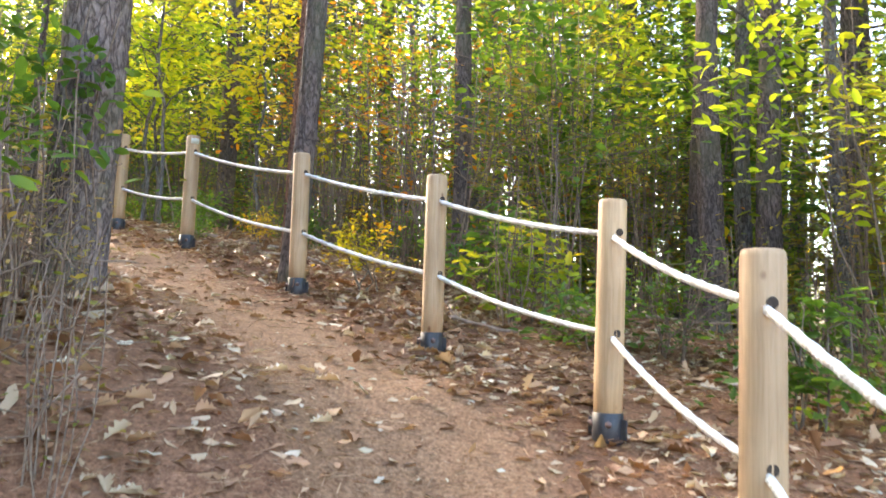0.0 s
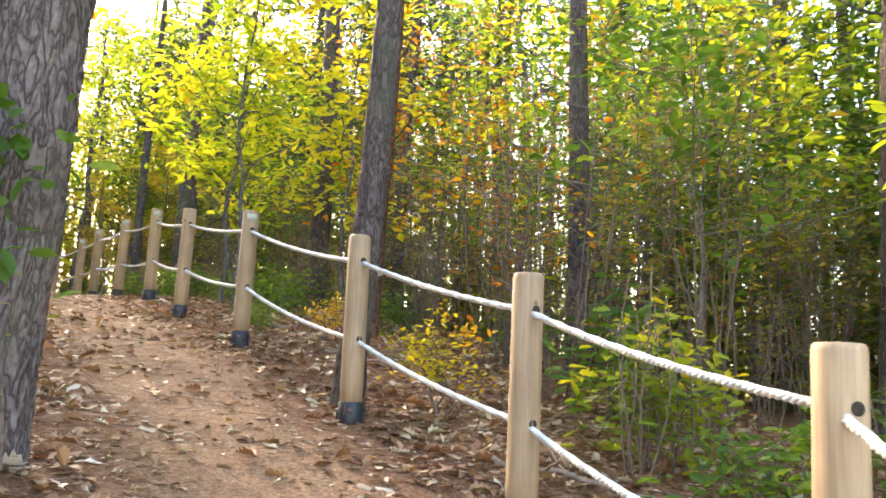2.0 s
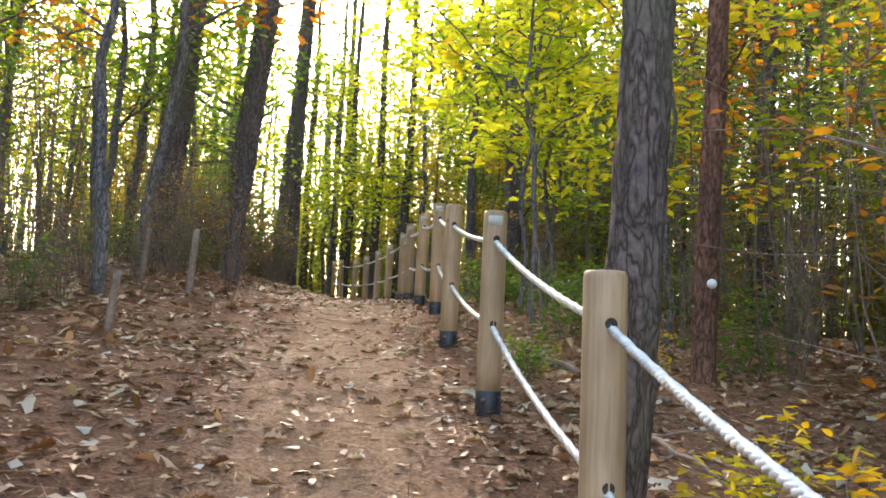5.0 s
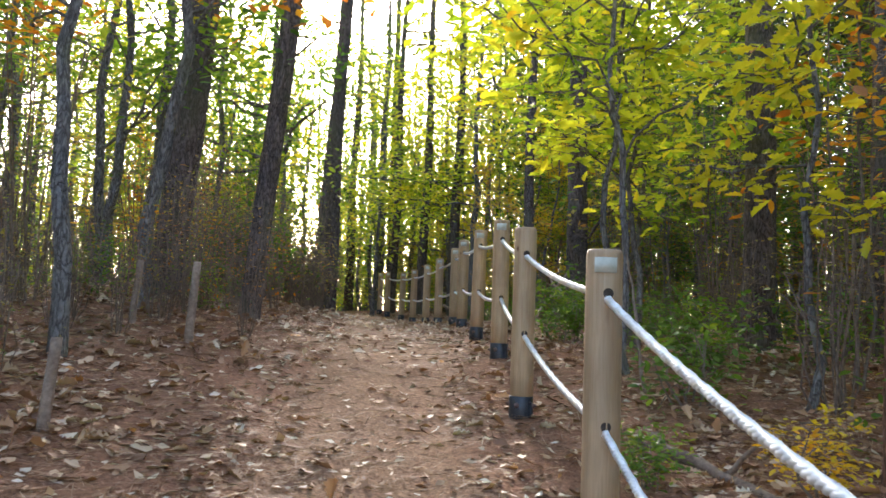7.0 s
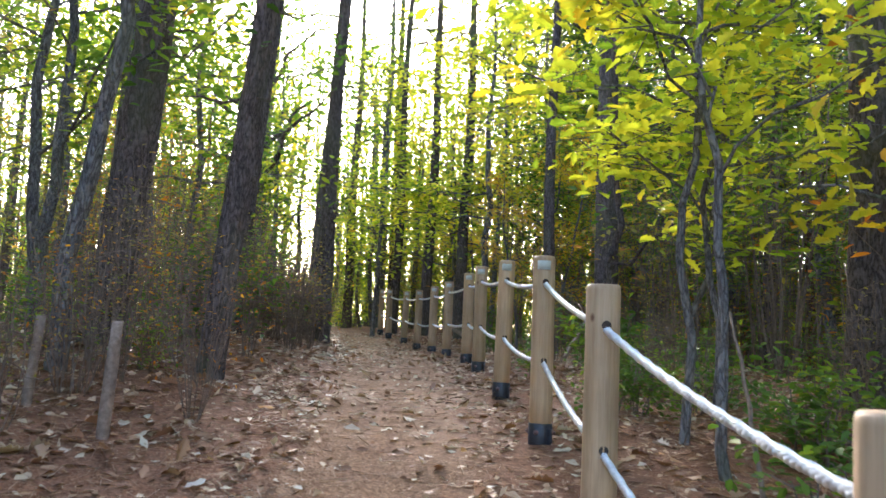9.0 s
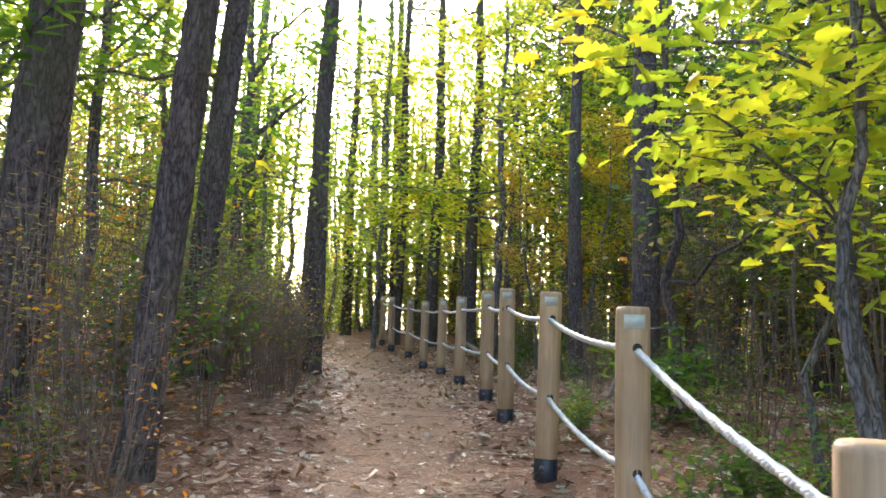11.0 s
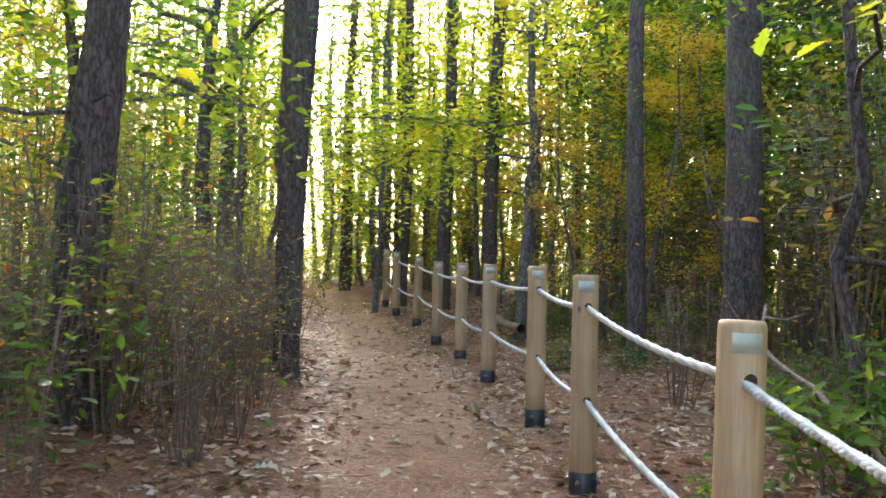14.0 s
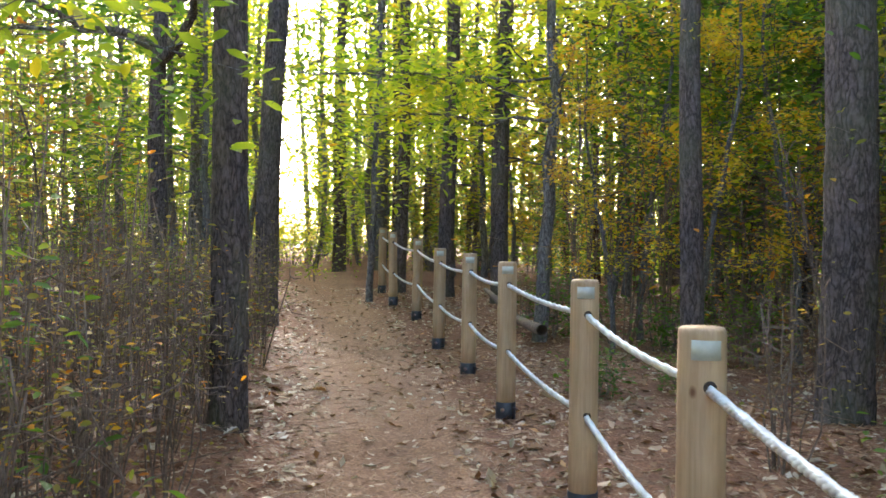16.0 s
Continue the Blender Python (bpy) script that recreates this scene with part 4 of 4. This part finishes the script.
# ---- far woods, behind the trees that can be told apart ----
def far_woods():
    r = np.random.default_rng(90)
    wood = Soup()
    made = 0
    cl = []
    while made < 3900:
        u, v = r.uniform(-5, 62), r.uniform(-34, 26)
        x, y = u * cu - v * su, u * su + v * cu
        d = lie([(x, y)])[1][0]
        if not 12.5 < abs(d) < 26 and not (u > 40 and abs(d) < 26):
            continue
        if open_sky(x, y):
            continue
        z = ground_z(x, y)
        made += 1
        if made % 5 == 0:
            h = r.uniform(7, 13)
            wood.tube(bend((x, y, z - 0.3), (x + r.normal(0, 0.4), y + r.normal(0, 0.4), z + h), 5, 0.3, r), np.linspace(r.uniform(0.08, 0.17), 0.04, 5), 6)
        cl.append(np.array([x, y, z + 0.4 + (11.5 * r.random() ** 2.0 if made % 3 else 13.5 * r.random())]))
    cl = np.array(cl)
    half_way = len(cl) * 35 // 100
    for mat, q, label in ((LEAF_GREEN, cl[:half_way], "deep green foliage of the distant forest"), (LEAF_MIX, cl[half_way:], "hazy yellow-green foliage of the distant forest")):
        leaf = Soup()
        leaf_cloud(leaf, q, 62, 0.9, 0.36, SLIP, r, 0.1)
        tagged(part("far_woods", leaf, mat), label, "woods", kind="stuff")
    w = part("far_trunks", wood, BARK_GREY)
    tagged(w, "slim grey trunks of the distant forest", "woods", kind="stuff")


far_woods()

# ---- litter on the ground ----
def litter(name, n, u_range, v_range, density, size, shape, mat, label, seed, lift=0.004, flat=0.16):
    r = np.random.default_rng(seed)
    u, v = r.uniform(*u_range, n), r.uniform(*v_range, n)
    xy = np.stack([u * cu - v * su, u * su + v * cu], 1)
    z, d = lie(xy)
    patch = 0.8 + 0.35 * np.sin(xy[:, 0] * 2.1 + 1.3 * np.sin(xy[:, 1] * 1.7)) * np.sin(xy[:, 1] * 2.6 + xy[:, 0])
    keep = r.random(n) < density(d, u) * patch
    at = np.concatenate([xy, (z + lift)[:, None]], 1)[keep]
    k = len(at)
    way = r.normal(0, 1, (k, 3))
    way[:, 2] *= flat
    s = Soup()
    s.leaves(at, way, r.normal(0, 0.35, k) + np.where(r.random(k) < 0.35, np.pi, 0), r.uniform(*size, k), shape)
    return tagged(part(name, s, mat), label, "litter", kind="stuff")


def leaf_density(d, u):
    """Thick drifts at the sides, a thinner cover where feet pass; fewer leaves further on."""
    start = np.interp(u, [4, 9, 14, 24], [1, 0.45, 0.3, 0.25])
    return np.where(np.abs(d - 0.95) < 0.5, 0.2, np.where(np.abs(d - 0.95) < 0.75, 0.5, 1.0)) * start


def needle_density(d, u):
    return np.where(np.abs(d - 0.9) < 0.4, 0.5, 1.0)


litter("fallen_leaves", 38000, (-1, 21), (-8.3, 0.8), leaf_density, (0.05, 0.13), CURLED, LITTER, "brown and bleached curled fallen leaves on the forest floor", 61)
DRY_OAK = (OAK[0] * [1, 0.9, 1] + np.stack([0 * OAK[0][:, 0], 0 * OAK[0][:, 0], 0.35 * (OAK[0][:, 0] - 0.5) ** 2 + 0.8 * np.abs(OAK[0][:, 1])], 1), OAK[1])
litter("fallen_leaves", 12000, (-1, 21), (-8.3, 0.8), leaf_density, (0.08, 0.16), DRY_OAK, LITTER, "lobed dry oak leaves scattered over the path", 65)
litter("leaf_scraps", 95000, (-1, 30), (-8.3, 0.8), lambda d, u: np.where(np.abs(d - 0.95) < 0.45, 0.3, 0.95), (0.035, 0.09), KITE, LITTER, "small scraps of brown leaves and bark on the ground", 64, 0.004, 0.15)
litter("fallen_leaves", 16000, (-10, 40), (-20, 12), lambda d, u: np.where(np.abs(d) > 3, 1.0, 0.0), (0.12, 0.2), KITE, LITTER, "brown fallen leaves deeper in the forest", 62)
THREAD = (np.array([(0, 0.013, 0), (0, -0.013, 0), (1, 0.03, 0.04), (1, 0.05, 0.04)], float), np.array([(0, 1, 2, 3)]))
litter("pine_needles", 115000, (-1, 24), (-7.0, -0.5), needle_density, (0.09, 0.19), THREAD, STRAW, "red-brown fallen pine needles strewn over the path", 63, 0.004, 0.08)


# ---- fallen wood and cut stakes ----
def fallen(name, a, b, r0, seed, label, forks=2, mat=None):
    r = np.random.default_rng(seed)
    ob = new(name)
    za, zb = ground_z(*a[:2]) + a[2], ground_z(*b[:2]) + b[2]
    ob.location = (a[0], a[1], za)
    line = bend((0, 0, 0), (b[0] - a[0], b[1] - a[1], zb - za), 9, 0.08, r)
    s = Soup()
    s.tube(line, np.linspace(r0, r0 * 0.5, 9), 8)
    part("stick", s, mat or STICK, ob)
    for k in range(forks):
        o = line[3 + 2 * k]
        t = Soup()
        t.tube(bend(o, o + r.normal(0, 0.3, 3) * [1, 1, 0.4] + [0, 0, 0.12], 5, 0.05, r), np.linspace(r0 * 0.5, r0 * 0.2, 5), 5)
        part("fork", t, mat or STICK, ob)
    return tagged(ob, label, "fallen branch")


fallen("fallen_branch", (-0.15, 6.55, 0.03), (0.75, 6.25, 0.03), 0.022, 70, "broken brown branch lying on the leaf litter")
fallen("fallen_branch", (1.2, 7.4, 0.12), (2.9, 7.9, 0.16), 0.02, 71, "bare grey branch lying behind the fence")
fallen("fallen_branch", (-3.3, 9.9, 0.05), (-2.0, 9.4, 0.05), 0.04, 72, "dark rotting log on the ground beyond the fence", 1, TWIG)
fallen("fallen_log", (-13.0, 19.4, 0.25), (-15.8, 21.7, 0.4), 0.07, 73, "fallen dark log propped behind the fence", 1, TWIG)
fallen("fallen_branch", (-8.3, 15.6, 0.1), (-8.6, 16.8, 0.9), 0.025, 74, "dead grey branch leaning up beyond the fence", 3)
fallen("fallen_branch", (-7.0, 14.6, 0.2), (-8.4, 16.0, 0.75), 0.022, 75, "dead grey branch leaning up beyond the fence", 3)
fallen("fallen_branch", (-2.2, 8.9, 0.02), (-1.2, 8.2, 0.03), 0.02, 76, "thin dead branch on the leaf litter", 2)


fallen("fallen_branch", (-3.95, 11.0, 0.0), (-4.2, 11.25, 1.1), 0.016, 77, "bare grey branch leaning against the young oak", 0, TWIG)


def cut_stake(x, y, h, r0, seed):
    s = trunk_soup([(0.006 * k, 0, h * k / 6 - 0.1 * (k == 0)) for k in range(7)], np.linspace(r0, r0 * 0.85, 7), 10, 0.002, seed)
    s.f.append(np.array([[s.n - 10 + q for q in range(10)]]))
    ob = part("cut_sapling", s, STICK)
    plant(ob, x, y, 30 * seed)
    tagged(ob, "sawn-off grey sapling stump standing on the bank", "stump")


cut_stake(-6.6, 8.95, 0.62, 0.035, 1)
cut_stake(-7.1, 8.75, 0.5, 0.03, 2)
cut_stake(-5.0, 7.3, 0.45, 0.03, 3)


# ---- ivy on the near pine, pale knob on the red pine ----
def ivy(x, y, r0, n, seed):
    r = np.random.default_rng(seed)
    z0 = ground_z(x, y)
    s = Soup()
    h = np.where(r.random(n) < 0.3, r.normal(0.75, 0.08, n), r.normal(1.18, 0.14, n))
    a = r.normal(-1.25, 0.5, n)
    off = r0 + r.uniform(0.03, 0.1, n)
    at = np.stack([x + 0.02 * h + np.cos(a) * off, y + np.sin(a) * off, z0 + h], 1)
    way = np.stack([np.cos(a), np.sin(a), r.normal(-0.4, 0.5, n)], 1) + r.normal(0, 0.4, (n, 3))
    s.leaves(at, way, r.normal(0, 0.5, n), r.uniform(0.09, 0.15, n), OVAL)
    ob = new("ivy")
    ob.location = (0, 0, 0)
    part("foliage", s, LEAF_GREEN, ob)
    for k in range(3):
        t = Soup()
        q = np.linspace(-0.05, 1.6, 14)
        b = -1.4 + 0.4 * k + 0.25 * np.sin(q * 3 + k)
        t.tube(np.stack([x + 0.02 * q + np.cos(b) * (r0 + 0.025), y + np.sin(b) * (r0 + 0.025), z0 + q], 1), 0.006, 5)
        part("vine", t, TWIG, ob)
    tagged(ob, "green ivy climbing the trunk of the near pine", "ivy")


ivy(-1.92, 4.60, 0.25, 110, 80)
knob = turned([(0.012, -0.05), (0.012, 0), (0.03, 0.01), (0.036, 0.035), (0.028, 0.06), (0.01, 0.07)], 12)
kn = part("white_knob", knob, ROPE)
kn.matrix_basis = pose(-2.03, 10.11, 3.24, 90, 0, 10)
tagged(kn, "small white plastic knob fixed to the red pine trunk", "knob")
